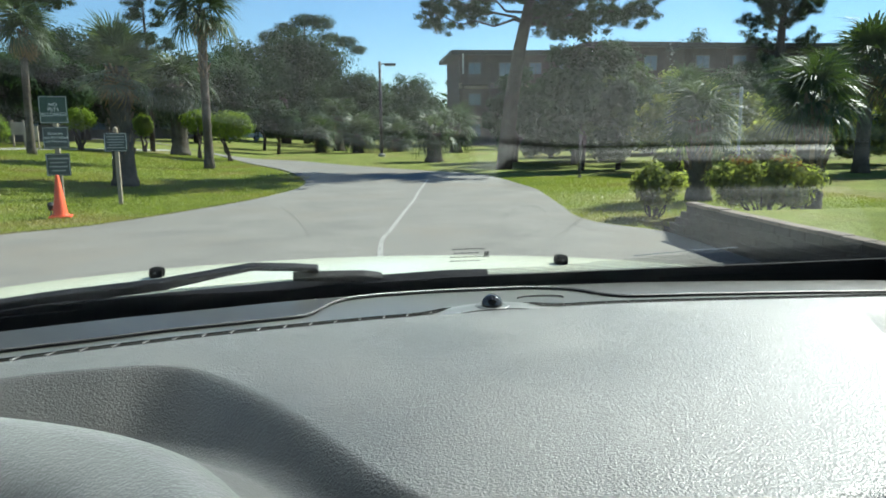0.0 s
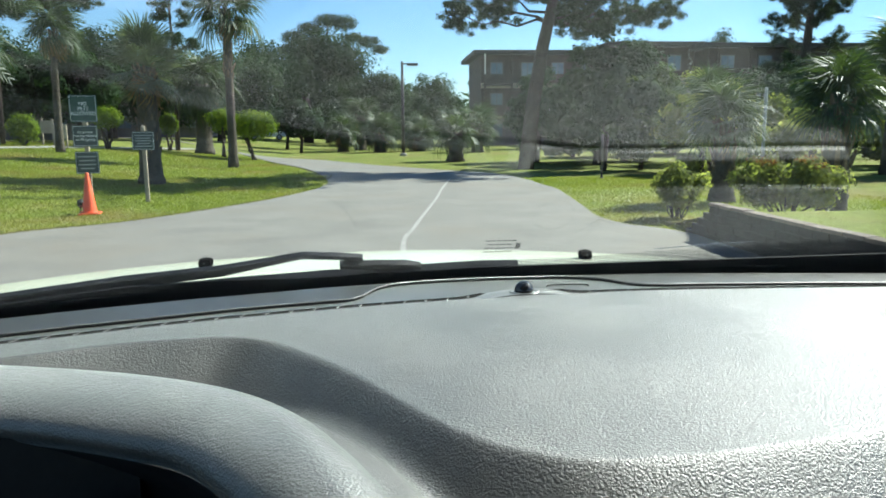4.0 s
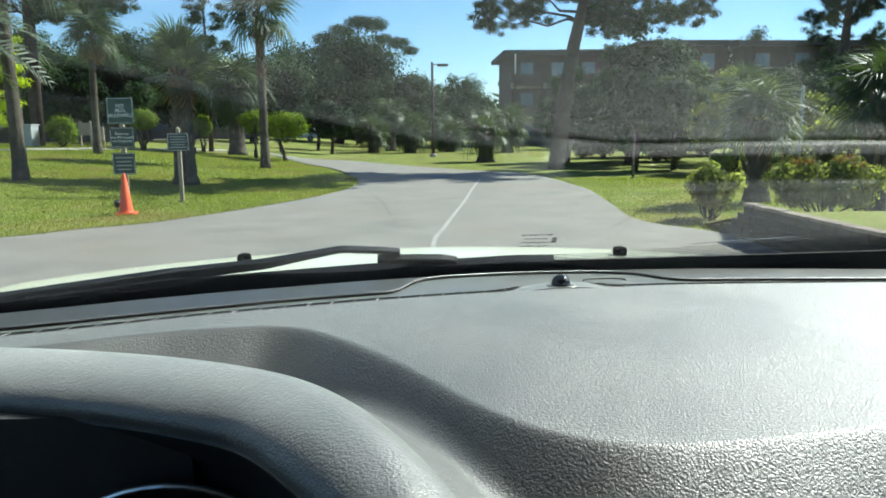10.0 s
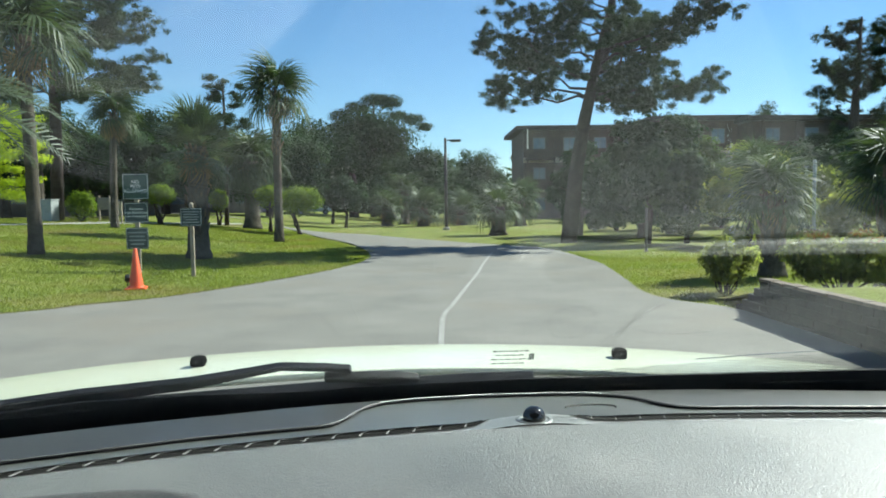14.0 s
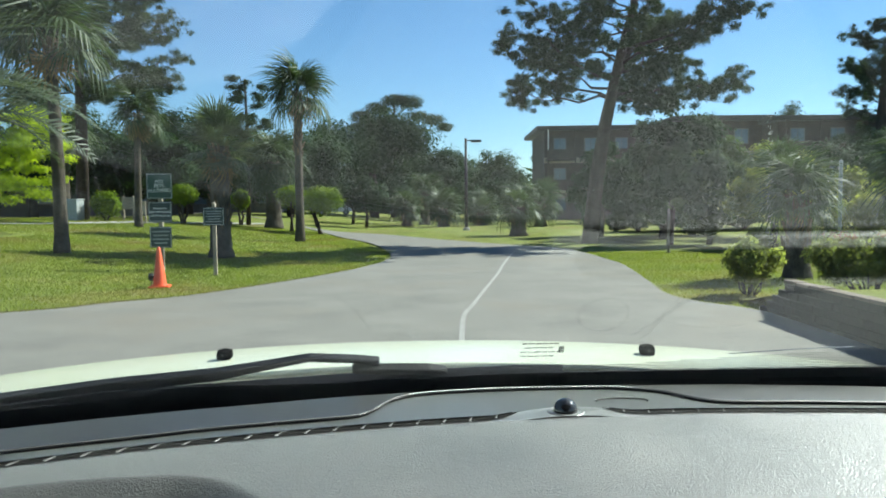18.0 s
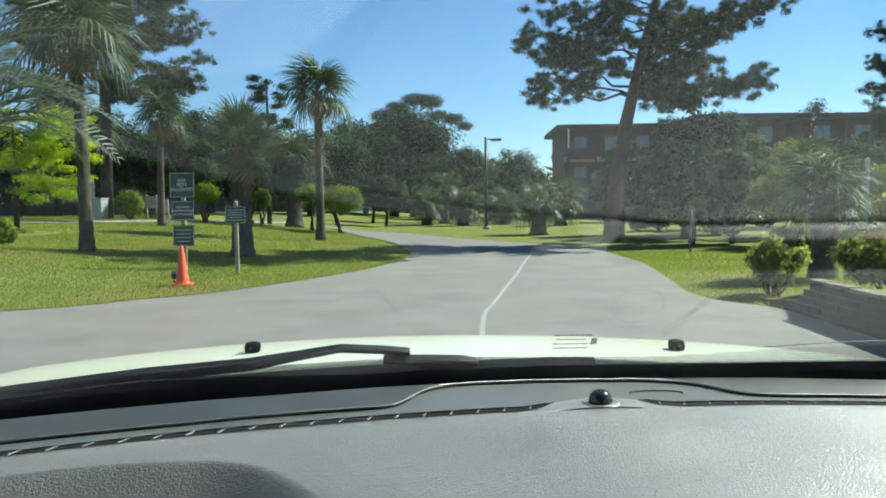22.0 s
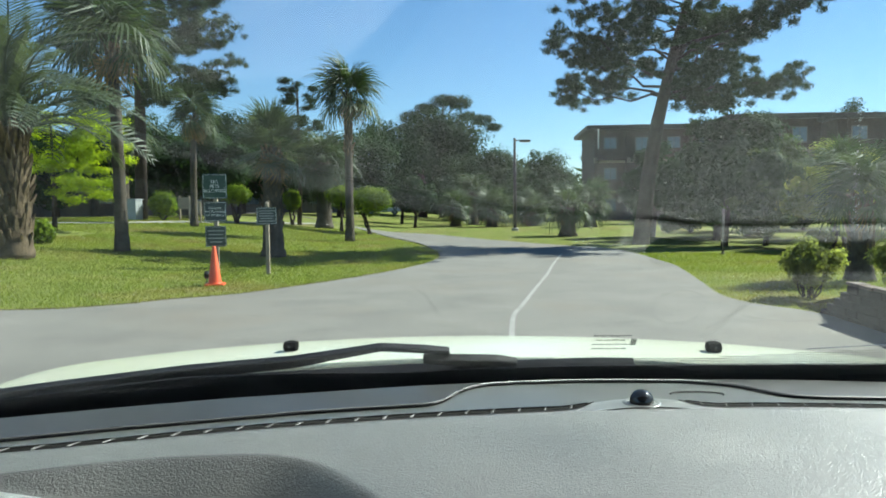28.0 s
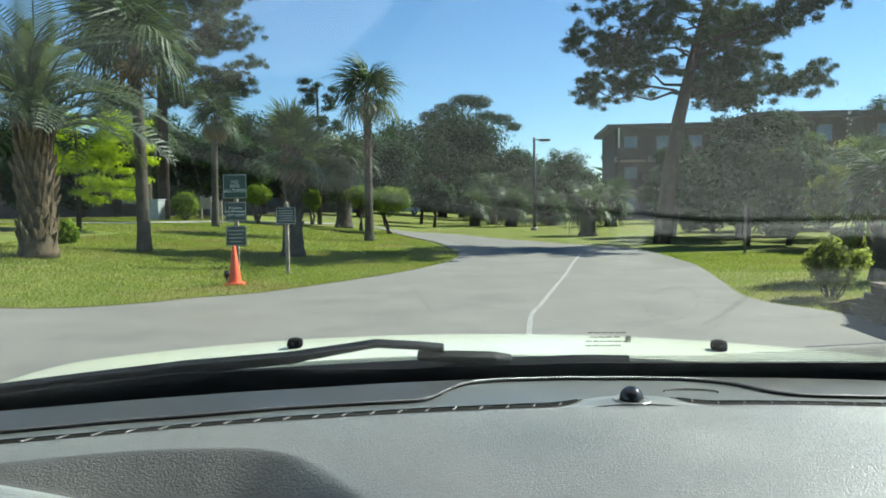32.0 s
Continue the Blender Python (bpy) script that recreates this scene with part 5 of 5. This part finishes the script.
def vent(x0, x1, name):
    """One windscreen vent: a flat near-black strip painted as a slot's inner darkness, with its grid and pale slat
    ends.
    """
    half = lambda x: 0.5 * min(1.0, math.sqrt(max(0.02, min(x - x0, x1 - x) / 0.016)))
    n, m = 140, 9
    xs_ = [x0 + (x1 - x0) * (0.5 - 0.5 * math.cos(math.pi * i / (n - 1))) for i in range(n)]
    vv = [on_slope(x, 0.5 + (2 * q / (m - 1) - 1) * half(x), 0.0006) for x in xs_ for q in range(m)]
    v = put(name, arrays(name, vv, [(m * i + q, m * i + m + q, m * i + m + q + 1, m * i + q + 1) for i in range(n - 1) for q in range(m - 1)]), M["nearblack"], dash, "dark windscreen vent slot")
    for q in (0.36, 0.64):
        part("rib", tube([on_slope(x, q, 0.001) for x in np.linspace(x0 + 0.006, x1 - 0.006, 60)], 0.0004, 4), M["nearblack"], v)
    k = x0 + 0.018
    while k < x1 - 0.01:
        part("slat", tube([on_slope(k + 0.004 * q, 0.5 + (2 * q - 1) * half(k), 0.001) for q in (0, 0.35, 0.7, 1)], 0.0006, 4), M["black"], v)
        part("slat_end", tube([on_slope(k - 0.0015, 0.03, 0.0010), on_slope(k + 0.0015, 0.30, 0.0012)], 0.0006, 4), M["rubber"], v, "grey end of a slat")
        k += 0.0235


vent(-0.66, 0.085, "left_vent")
vent(0.163, 0.66, "right_vent")
sx, sy = 0.126, -0.538
sensor = part("sensor", lathe([(0.0108, 0.0), (0.0106, 0.003), (0.0096, 0.0068), (0.0075, 0.0095), (0.0045, 0.0115), (0.001, 0.0122)], 24), M["gloss"], dash, "shiny black sensor dome", pose(sx, sy, TOP - 0.0005), True)
part("collar", lathe([(0.0185, -0.004), (0.0180, -0.0008), (0.0165, 0.0009), (0.0140, 0.0011), (0.0122, 0.0002), (0.0118, -0.002)], 28), M["band"], sensor, "raised grey collar", None, True)
arc = [(0.195 + 0.026 * math.cos(a), -0.463 + 0.009 * math.sin(a), SHELF + 0.0008) for a in np.linspace(-0.3, math.pi + 0.1, 24)]
part("moulded_ring", tube(arc, 0.0009, 5), M["rubber"], dash)


OVERLAP = [(o, 0.0002) for o in np.arange(0, 0.031, 0.003)] + [(0.033, -0.0002), (0.036, -0.001)]


def swept(section):
    """The section carried along the hood's ridge."""
    hv = []
    for i, p in enumerate(ridge):
        d = (ridge[min(i + 1, NR - 1)] - ridge[max(i - 1, 0)]).normalized()
        out = Vector((-d.y, d.x, 0))
        fall = float(hood_fall(i))
        s = min(1.0, max(0.0, (i / NR - 0.42) / 0.36))
        slim = 1 - 0.5 * s * s * (3 - 2 * s)
        hv += [(p.x + out.x * o * (slim if o < 0 else 1), p.y + out.y * o * (slim if o < 0 else 1), z - fall) for o, z in section]
    ns = len(section)
    hv = np.array(hv)
    outer = np.tile([o for o, z in section], NR) >= 0
    if outer.any():
        hv[outer, 2] += skin(hv[outer, 0], hv[outer, 1])[0]
        hv[outer, 2] += np.repeat(hood_fall(np.arange(NR)), ns)[outer]
    return hv, [(i * ns + j, (i + 1) * ns + j, (i + 1) * ns + j + 1, i * ns + j + 1) for i in range(NR - 1) for j in range(ns - 1)]


hood_part = put("instrument_hood", arrays("instrument_hood", *swept(SECTION + OVERLAP)), M["lit_hoodpad"], car, "rounded grained hood over the instruments", smooth=True)
put("recess_liner", arrays("recess_liner", *swept(LINER)), M["black"], hood_part, "black lining of the instrument recess", smooth=True)
part("panel", box(0.58, 0.01, 0.24, (-0.475, -0.868, 0.945)), M["black"], hood_part, "black instrument panel")
for gx, gz, gr in ((-0.2, 1.042, 0.1), (-0.44, 1.042, 0.1)):
    ring = [(gx + gr * math.cos(a), -0.885, gz + gr * math.sin(a)) for a in np.linspace(0, 2 * math.pi, 49)]
    gauge = part("gauge", tube(ring, 0.0022, 8), M["chrome"], hood_part, "round gauge with a chrome ring")
    part("dial", lathe([(gr * 0.97, 0), (gr * 0.97, 0.004)], 40), M["gloss"], gauge, "black dial face", pose(gx, -0.878, gz, 90, 0, 0))
    for k in range(21):
        a = radians(225 - 13.5 * k)
        r0, r1 = gr * (0.8 if k % 2 else 0.74), gr * 0.88
        part("tick", tube([(gx + r0 * math.cos(a), -0.884, gz + r0 * math.sin(a)), (gx + r1 * math.cos(a), -0.884, gz + r1 * math.sin(a))], 0.0006, 4), M["grey"], gauge)
    part("needle", tube([(gx, -0.886, gz), (gx - gr * 0.5, -0.886, gz - gr * 0.5)], [0.002, 0.0008], 5), M["orange"], gauge)

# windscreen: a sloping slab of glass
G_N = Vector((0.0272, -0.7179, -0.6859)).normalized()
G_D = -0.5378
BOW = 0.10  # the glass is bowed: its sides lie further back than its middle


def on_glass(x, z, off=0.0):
    """The glass point for x and height z, moved off metres outwards. The bow slides it towards the camera's eye point,
    to keep its place in view.
    """
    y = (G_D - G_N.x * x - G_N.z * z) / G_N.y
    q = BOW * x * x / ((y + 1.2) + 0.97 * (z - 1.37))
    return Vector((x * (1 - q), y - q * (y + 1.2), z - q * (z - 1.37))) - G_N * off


def glass_strip(name, x0, x1, z0, z1, off, thick, material, parent, label=""):
    bm = bmesh.new()
    lo_ = [on_glass(x, z, off) for x, z in ((x0, z0), (x1, z0), (x1, z1), (x0, z1))]
    hi_ = [p - G_N * thick for p in lo_]
    a, b = [bm.verts.new(p) for p in lo_], [bm.verts.new(p) for p in hi_]
    bm.faces.new(a)
    bm.faces.new(b[::-1])
    for i in range(4):
        bm.faces.new((a[i], b[i], b[(i + 1) % 4], a[(i + 1) % 4]))
    bmesh.ops.recalc_face_normals(bm, faces=bm.faces[:])
    return part(name, bm, material, parent, label)


gn, gm = 49, 13
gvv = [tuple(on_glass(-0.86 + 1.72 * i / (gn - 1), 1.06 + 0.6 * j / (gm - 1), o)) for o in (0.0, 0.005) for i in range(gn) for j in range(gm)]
gq = []
for o in (0, gn * gm):
    for i in range(gn - 1):
        for j in range(gm - 1):
            c = o + i * gm + j
            gq.append((c, c + 1, c + gm + 1, c + gm) if o else (c, c + gm, c + gm + 1, c + 1))
edge_ring = [i * gm for i in range(gn)] + [(gn - 1) * gm + j for j in range(1, gm)] + [i * gm + gm - 1 for i in range(gn - 2, -1, -1)] + list(range(gm - 2, 0, -1))
for a, b in zip(edge_ring, edge_ring[1:] + edge_ring[:1]):
    gq.append((b, a, a + gn * gm, b + gn * gm))
screen = put("windscreen", arrays("windscreen", gvv, gq), M["glass"], car, "clear sloping windscreen", smooth=True)
screen.visible_shadow = False
BORDER = [(-0.78, 1.118), (-0.5, 1.156), (-0.36, 1.176), (-0.23, 1.181), (-0.1, 1.182), (-0.03, 1.187), (0.1, 1.191), (0.78, 1.191)]
bm = bmesh.new()
rows = []
for x in np.linspace(-0.78, 0.78, 60):
    t = lerp_curve(BORDER, x)
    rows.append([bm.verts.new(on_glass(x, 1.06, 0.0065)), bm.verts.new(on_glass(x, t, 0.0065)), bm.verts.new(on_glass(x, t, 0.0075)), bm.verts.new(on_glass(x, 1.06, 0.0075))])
for a, b in zip(rows, rows[1:]):
    for k in range(4):
        bm.faces.new((a[k], a[(k + 1) % 4], b[(k + 1) % 4], b[k]))
bmesh.ops.recalc_face_normals(bm, faces=bm.faces[:])
part("black_border", bm, M["black"], screen, "black baked border of the glass")
dv, df = [], []
for row in range(12):
    rad = 0.00125 - 0.00006 * row
    for k in range(300):
        x = -0.02 + 0.78 * (k + 0.5 * (row % 2)) / 300
        if row > 3.5 + max(0.0, x - 0.22) * 26:
            continue
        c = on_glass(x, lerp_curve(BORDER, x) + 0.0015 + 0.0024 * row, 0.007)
        for q in range(6):
            a = math.pi * q / 3
            dv.append(c + Vector((1, 0, 0)) * rad * math.cos(a) + Vector((0, 0.696, -0.718)) * rad * math.sin(a))
        n0 = len(dv) - 6
        df += [(n0, n0 + 1, n0 + 2, n0 + 3), (n0, n0 + 3, n0 + 4, n0 + 5)]
tagged(put("border_dots", arrays("border_dots", [tuple(p) for p in dv], df), M["black"], screen, "fading rows of black dots"), kind="stuff")

# dried splash that has run down the outside of the glass
sr = random.Random(8)
sv, sf = [], []
for t in np.linspace(0, 1, 46):
    x, z = 0.268 + 0.047 * t, 1.445 - 0.105 * t
    for q in range(sr.choice((1, 1, 2, 3)) if sr.random() < 0.75 else 0):
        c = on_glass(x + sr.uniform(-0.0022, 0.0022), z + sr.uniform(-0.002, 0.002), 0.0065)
        r = sr.uniform(0.0003, 0.0008)
        n0 = len(sv)
        for w in range(6):
            a = math.pi * w / 3
            rr = r * sr.uniform(0.6, 1.3)
            sv.append(tuple(c + Vector((1, 0, 0)) * rr * math.cos(a) + Vector((0, -0.696, 0.718)) * rr * 1.6 * math.sin(a)))
        sf += [(n0, n0 + 1, n0 + 2, n0 + 3), (n0, n0 + 3, n0 + 4, n0 + 5)]
put("splash", arrays("splash", sv, sf), M["splat"], screen, "thin run of dried white droppings")

# maker's mark printed at the foot of the glass, a ring left by a suction cup and old smears
for k, (wd, off) in enumerate(((0.034, 0.0), (0.042, 0.0), (0.030, 0.004), (0.038, 0.001))):
    z = 1.2145 + 0.0055 * k
    c = 0.098 + off
    while c < 0.098 + off + wd:
        ln = sr.uniform(0.003, 0.008)
        glass_strip("text_bar", c, c + ln, z, z + 0.0012, 0.0056, 0.0003, M["print"], screen, "dark line of tiny printed writing")
        c += ln + 0.0012
glass_strip("text_bar", 0.1385, 0.1445, 1.2195, 1.2275, 0.0056, 0.0003, M["print"], screen, "dark printed mark")


def smear(name, points, half, material, label):
    """A flat faint mark along points (x, z) of the glass."""
    pts = spline([(x, z, 0) for x, z in points], 60)
    vv = []
    for i, p in enumerate(pts):
        d = (pts[min(i + 1, 59)] - pts[max(i - 1, 0)]).normalized()
        w = half * (0.35 + 0.65 * math.sin(math.pi * (i + 0.5) / 60)) if half > 0.0012 else half
        for q in (-1, 1):
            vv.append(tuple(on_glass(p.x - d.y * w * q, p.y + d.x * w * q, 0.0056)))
    return put(name, arrays(name, vv, [(2 * i, 2 * i + 2, 2 * i + 3, 2 * i + 1) for i in range(59)]), material, screen, label)


smear("cup_ring", [(0.178 + 0.0255 * math.cos(a), 1.266 + 0.0255 * math.sin(a) * 0.75) for a in np.linspace(0.3, 2 * math.pi + 0.1, 24)], 0.0009, M["film"], "faint ring left by a suction cup")
smear("smear", [(0.212, 1.240), (0.228, 1.252), (0.242, 1.266), (0.256, 1.279), (0.272, 1.288)], 0.0028, M["film"], "faint dark smear on the glass")
smear("smear", [(0.236, 1.260), (0.262, 1.252), (0.30, 1.249), (0.33, 1.252)], 0.0008, M["film"], "faint dark smear on the glass")
smear("smear", [(-0.088, 1.292), (-0.075, 1.283), (-0.066, 1.268), (-0.058, 1.252)], 0.0016, M["film"], "faint dark smear on the glass")
for k in range(34):
    q = on_glass(sr.uniform(0.05, 0.42), sr.uniform(1.25, 1.46), 0.0056)
    r = sr.uniform(0.0002, 0.0005) * (2.0 if sr.random() < 0.1 else 1)
    sp = bmesh.new()
    sp.faces.new([sp.verts.new(q + Vector((1, 0, 0)) * r * sr.uniform(0.6, 1.2) * math.cos(a) + Vector((0, -0.696, 0.718)) * r * sr.uniform(0.6, 1.4) * math.sin(a)) for a in np.linspace(0, 2 * math.pi, 7)[:-1]])
    part("speck", sp, M["splat"], screen, "pale dried speck")

# wipers lie on the foot of the glass
def glass_line(points, off):
    return [on_glass(x, z, off) for x, z in points]


def strap(points, half, thick, off, name, material, parent, label=""):
    """A flat bar along points (x, z, half height scale) of the glass."""
    bm = bmesh.new()
    rows = []
    for x, z, s in points:
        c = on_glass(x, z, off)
        up = Vector((0, -0.696, 0.718)) * half * s
        o = -G_N * thick
        rows.append([bm.verts.new(c - up), bm.verts.new(c - up + o), bm.verts.new(c + up + o), bm.verts.new(c + up)])
    for a, b in zip(rows, rows[1:]):
        for k in range(4):
            bm.faces.new((a[k], a[(k + 1) % 4], b[(k + 1) % 4], b[k]))
    bm.faces.new(rows[0][::-1])
    bm.faces.new(rows[-1])
    bmesh.ops.recalc_face_normals(bm, faces=bm.faces[:])
    bmesh.ops.bevel(bm, geom=bm.edges[:], offset=0.0012, segments=1, affect="EDGES")
    return part(name, bm, material, parent, label)


wiper = strap([(-0.76, 1.1075, 1.6), (-0.52, 1.1455, 1.5), (-0.36, 1.1695, 1.35), (-0.235, 1.1835, 1.1), (-0.18, 1.1945, 0.75), (-0.131, 1.2040, 0.55), (-0.082, 1.2010, 0.55), (-0.055, 1.1975, 0.6)], 0.0075, 0.008, 0.016, "wiper_arm", M["black"], car, "black wiper arm with a knee")
strap([(-0.085, 1.1925, 0.6), (-0.03, 1.1905, 0.85), (0.0, 1.1895, 0.85), (0.02, 1.1870, 0.5)], 0.0070, 0.01, 0.010, "blade_clip", M["rubber"], wiper, "rough rubber blade clip")
strap([(-0.56, 1.140, 1), (-0.3, 1.164, 1), (-0.1, 1.178, 1), (0.1, 1.186, 1), (0.15, 1.186, 0.8)], 0.006, 0.012, 0.007, "wiper_blade", M["black"], wiper, "long black rubber blade")
wiper2 = strap([(0.2, 1.158, 1.1), (0.33, 1.163, 0.9), (0.45, 1.168, 0.5), (0.56, 1.172, 0.3)], 0.005, 0.006, 0.014, "wiper_arm", M["black"], car, "black wiper arm")
strap([(0.12, 1.176, 1), (0.35, 1.174, 1), (0.6, 1.170, 1)], 0.0045, 0.010, 0.007, "wiper_blade", M["rubber"], wiper2, "long black rubber blade")
part("rod", tube(glass_line([(0.34, 1.194), (0.42, 1.199), (0.48, 1.201)], 0.024), 0.0005, 6), M["chrome"], wiper2, "thin bright rod")

# bonnet, its rear edge, washer jets and cowl
BACK = [(-0.9, -0.40), (-0.62, -0.25), (-0.51, -0.16), (-0.34, -0.11), (-0.06, -0.08), (0.23, -0.08), (0.51, -0.11), (0.68, -0.16), (0.9, -0.28)]
back = smooth_curve(BACK, 0.05)


def bonnet_z(x, y):
    yy = max(y, -0.3)
    side = max(0.0, abs(x) - 0.8)
    return 1.142 - 0.082 * x * x - 0.012 * yy - 0.4 * max(yy, 0) ** 2 * (1 if yy < 0.4 else 0.4 / yy * (2 - 0.4 / yy)) - 1.6 * side * side


bonnet = field("bonnet", -0.95, 0.95, 90, lambda x: (back(x), 1.0 - 0.25 * x * x), bonnet_z, 70, M["hood"], car, "glossy pale white bonnet")
part("edge", tube([(x, back(x), bonnet_z(x, back(x)) - 0.006) for x in np.linspace(-0.94, 0.94, 80)], 0.006, 8), M["hood"], bonnet)
field("cowl_panel", -0.86, 0.86, 40, lambda x: (-0.42, back(x) + 0.01), lambda x, y: 1.09 - 0.06 * x * x, 6, M["black"], car, "black plastic cowl below the glass")
for s in (-1, 1):
    x = 0.351 * s
    jet = part("washer_jet", box(0.025, 0.028, 0.019, (0, 0, -0.002), 0.009), M["nearblack"], car, "black washer jet on the bonnet", pose(x, 0.012, bonnet_z(x, 0.012)))
    part("nozzle", tube([(0, -0.010, 0.008), (0, -0.0145, 0.009)], 0.002, 8), M["rubber"], jet)

# unseen cabin shell round the camera, added to block sky light
part("roof", box(1.56, 2.2, 0.05, (0, -1.93, 1.655), 0.015), M["liner"], car, "pale cloth roof lining")
part("roof_skin", box(1.6, 2.24, 0.02, (0, -1.93, 1.71), 0.008), M["hood"], car)
for s in (-1, 1):
    a, b = on_glass(0.78 * s, 1.14), on_glass(0.76 * s, 1.67)
    part("windscreen_pillar", tube([a, a.lerp(b, 0.5), b], 0.035, 8), M["liner"], car, "pale lined pillar", smooth=True)
    part("door", box(0.06, 2.1, 0.85, (0.82 * s, -1.75, 0.35), 0.02), M["lowpad"], car, "grey door lining")
    part("door_skin", box(0.02, 2.06, 0.8, (0.862 * s, -1.75, 0.37), 0.008), M["hood"], car, "white outer door panel")
    part("centre_pillar", box(0.06, 0.1, 0.5, (0.8 * s, -1.75, 1.18), 0.01), M["liner"], car)
    part("rear_pillar", box(0.06, 0.5, 0.5, (0.8 * s, -2.75, 1.18), 0.01), M["liner"], car)
    part("side", box(0.05, 1.1, 0.55, (0.92 * s, 0.2, 0.35), 0.02), M["hood"], car)
part("floor", box(1.6, 2.9, 0.05, (0, -1.6, 0.3), 0.01), M["black"], car)
part("tailgate", box(1.6, 0.06, 1.35, (0, -3.0, 0.34), 0.02), M["lowpad"], car)
part("nose", box(1.5, 0.06, 0.5, (0, 0.92, 0.35), 0.02), M["hood"], car)
for sx2 in (-0.78, 0.78):
    for wy in (0.35, -2.4):
        wh = part("wheel", lathe([(0.22, -0.1), (0.32, -0.09), (0.33, 0), (0.32, 0.09), (0.22, 0.1)], 24), M["rubber"], car, "", pose(sx2, wy, 0.345, 0, 90, 0), True)
        part("rim", lathe([(0.05, -0.105), (0.21, -0.1), (0.21, 0.1), (0.05, 0.105)], 16), M["grey"], wh)

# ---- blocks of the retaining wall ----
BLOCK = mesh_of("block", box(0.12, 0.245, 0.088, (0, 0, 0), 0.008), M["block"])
CAPB = mesh_of("cap_stone", box(0.15, 0.286, 0.038, (0, 0, 0), 0.009), M["cap"])
wall = tagged(empty("retaining_wall", pose(WALL_X, 0, 0)), "low split-block retaining wall with pale cap stones, its end stepped", "wall", kind="structure")
br = random.Random(12)
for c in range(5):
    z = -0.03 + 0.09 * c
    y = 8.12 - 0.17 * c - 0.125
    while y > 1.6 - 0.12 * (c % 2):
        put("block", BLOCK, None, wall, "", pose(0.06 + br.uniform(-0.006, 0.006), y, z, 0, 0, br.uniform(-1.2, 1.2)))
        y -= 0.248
y = 7.3
while y > 1.4:
    put("cap_stone", CAPB, None, wall, "", pose(0.055 + br.uniform(-0.006, 0.006), y, 0.421 + br.uniform(-0.006, 0.006), 0, 0, br.uniform(-2.5, 2.5)))
    y -= 0.3
part("backing", box(0.06, 8.8, 0.38, (0.14, 2.9, 0.0)), M["mulch"], wall)

# ---- grass blades on the verges ----
gg = np.random.default_rng(3)


def blades(n, x0, x1, y0, y1, keep, hgt):
    x, y = gg.uniform(x0, x1, n), gg.uniform(y0, y1, n)
    ok = np.array([keep(a, b) for a, b in zip(x, y)])
    x, y = x[ok], y[ok]
    z = np.array([H(a, b) for a, b in zip(x, y)]) - 0.01
    k = len(x)
    a = gg.uniform(0, math.pi, k)
    h = hgt * gg.uniform(0.5, 1.3, k)
    w = 0.004 + 0.0004 * y
    lx, ly = gg.normal(0, 0.35, k) * h, gg.normal(0, 0.35, k) * h
    p0 = np.stack([x - np.cos(a) * w, y - np.sin(a) * w, z], 1)
    p1 = np.stack([x + np.cos(a) * w, y + np.sin(a) * w, z], 1)
    p2 = np.stack([x + lx, y + ly, z + h], 1)
    return np.stack([p0, p1, p2], 1).reshape(-1, 3), np.arange(3 * k).reshape(-1, 3)


LE = sorted([p for p in left if p[1] < 18.5], key=lambda p: p[0])
lex, ley = [p[0] for p in LE], [p[1] for p in LE]
v1, f1 = blades(90000, -13, -1.6, 7.2, 22, lambda a, b: b > np.interp(a, lex, ley) + 0.02, 0.04)
v3, f3 = blades(70000, -22, -1.2, 22, 38, lambda a, b: a < np.interp(b, [22, 26, 32.5, 40], [-2.1, -2.95, -5.1, -7.8]) and not -0.3 < b - 33.5 < 0.0, 0.05)
v2, f2 = blades(34000, 3.4, 10, 8.0, 20, lambda a, b: a > np.interp(b, [8.4, 9.07, 10.05, 11.7, 15.3, 20], [3.9, 3.55, 3.45, 3.66, 4.1, 4.1]), 0.03)
tagged(put("grass", arrays("grass", np.concatenate([v1, v2, v3]), np.concatenate([f1, f2 + len(v1), f3 + len(v1) + len(v2)])), M["grass"]), "short bright green grass blades along the verges", "grass", kind="stuff")
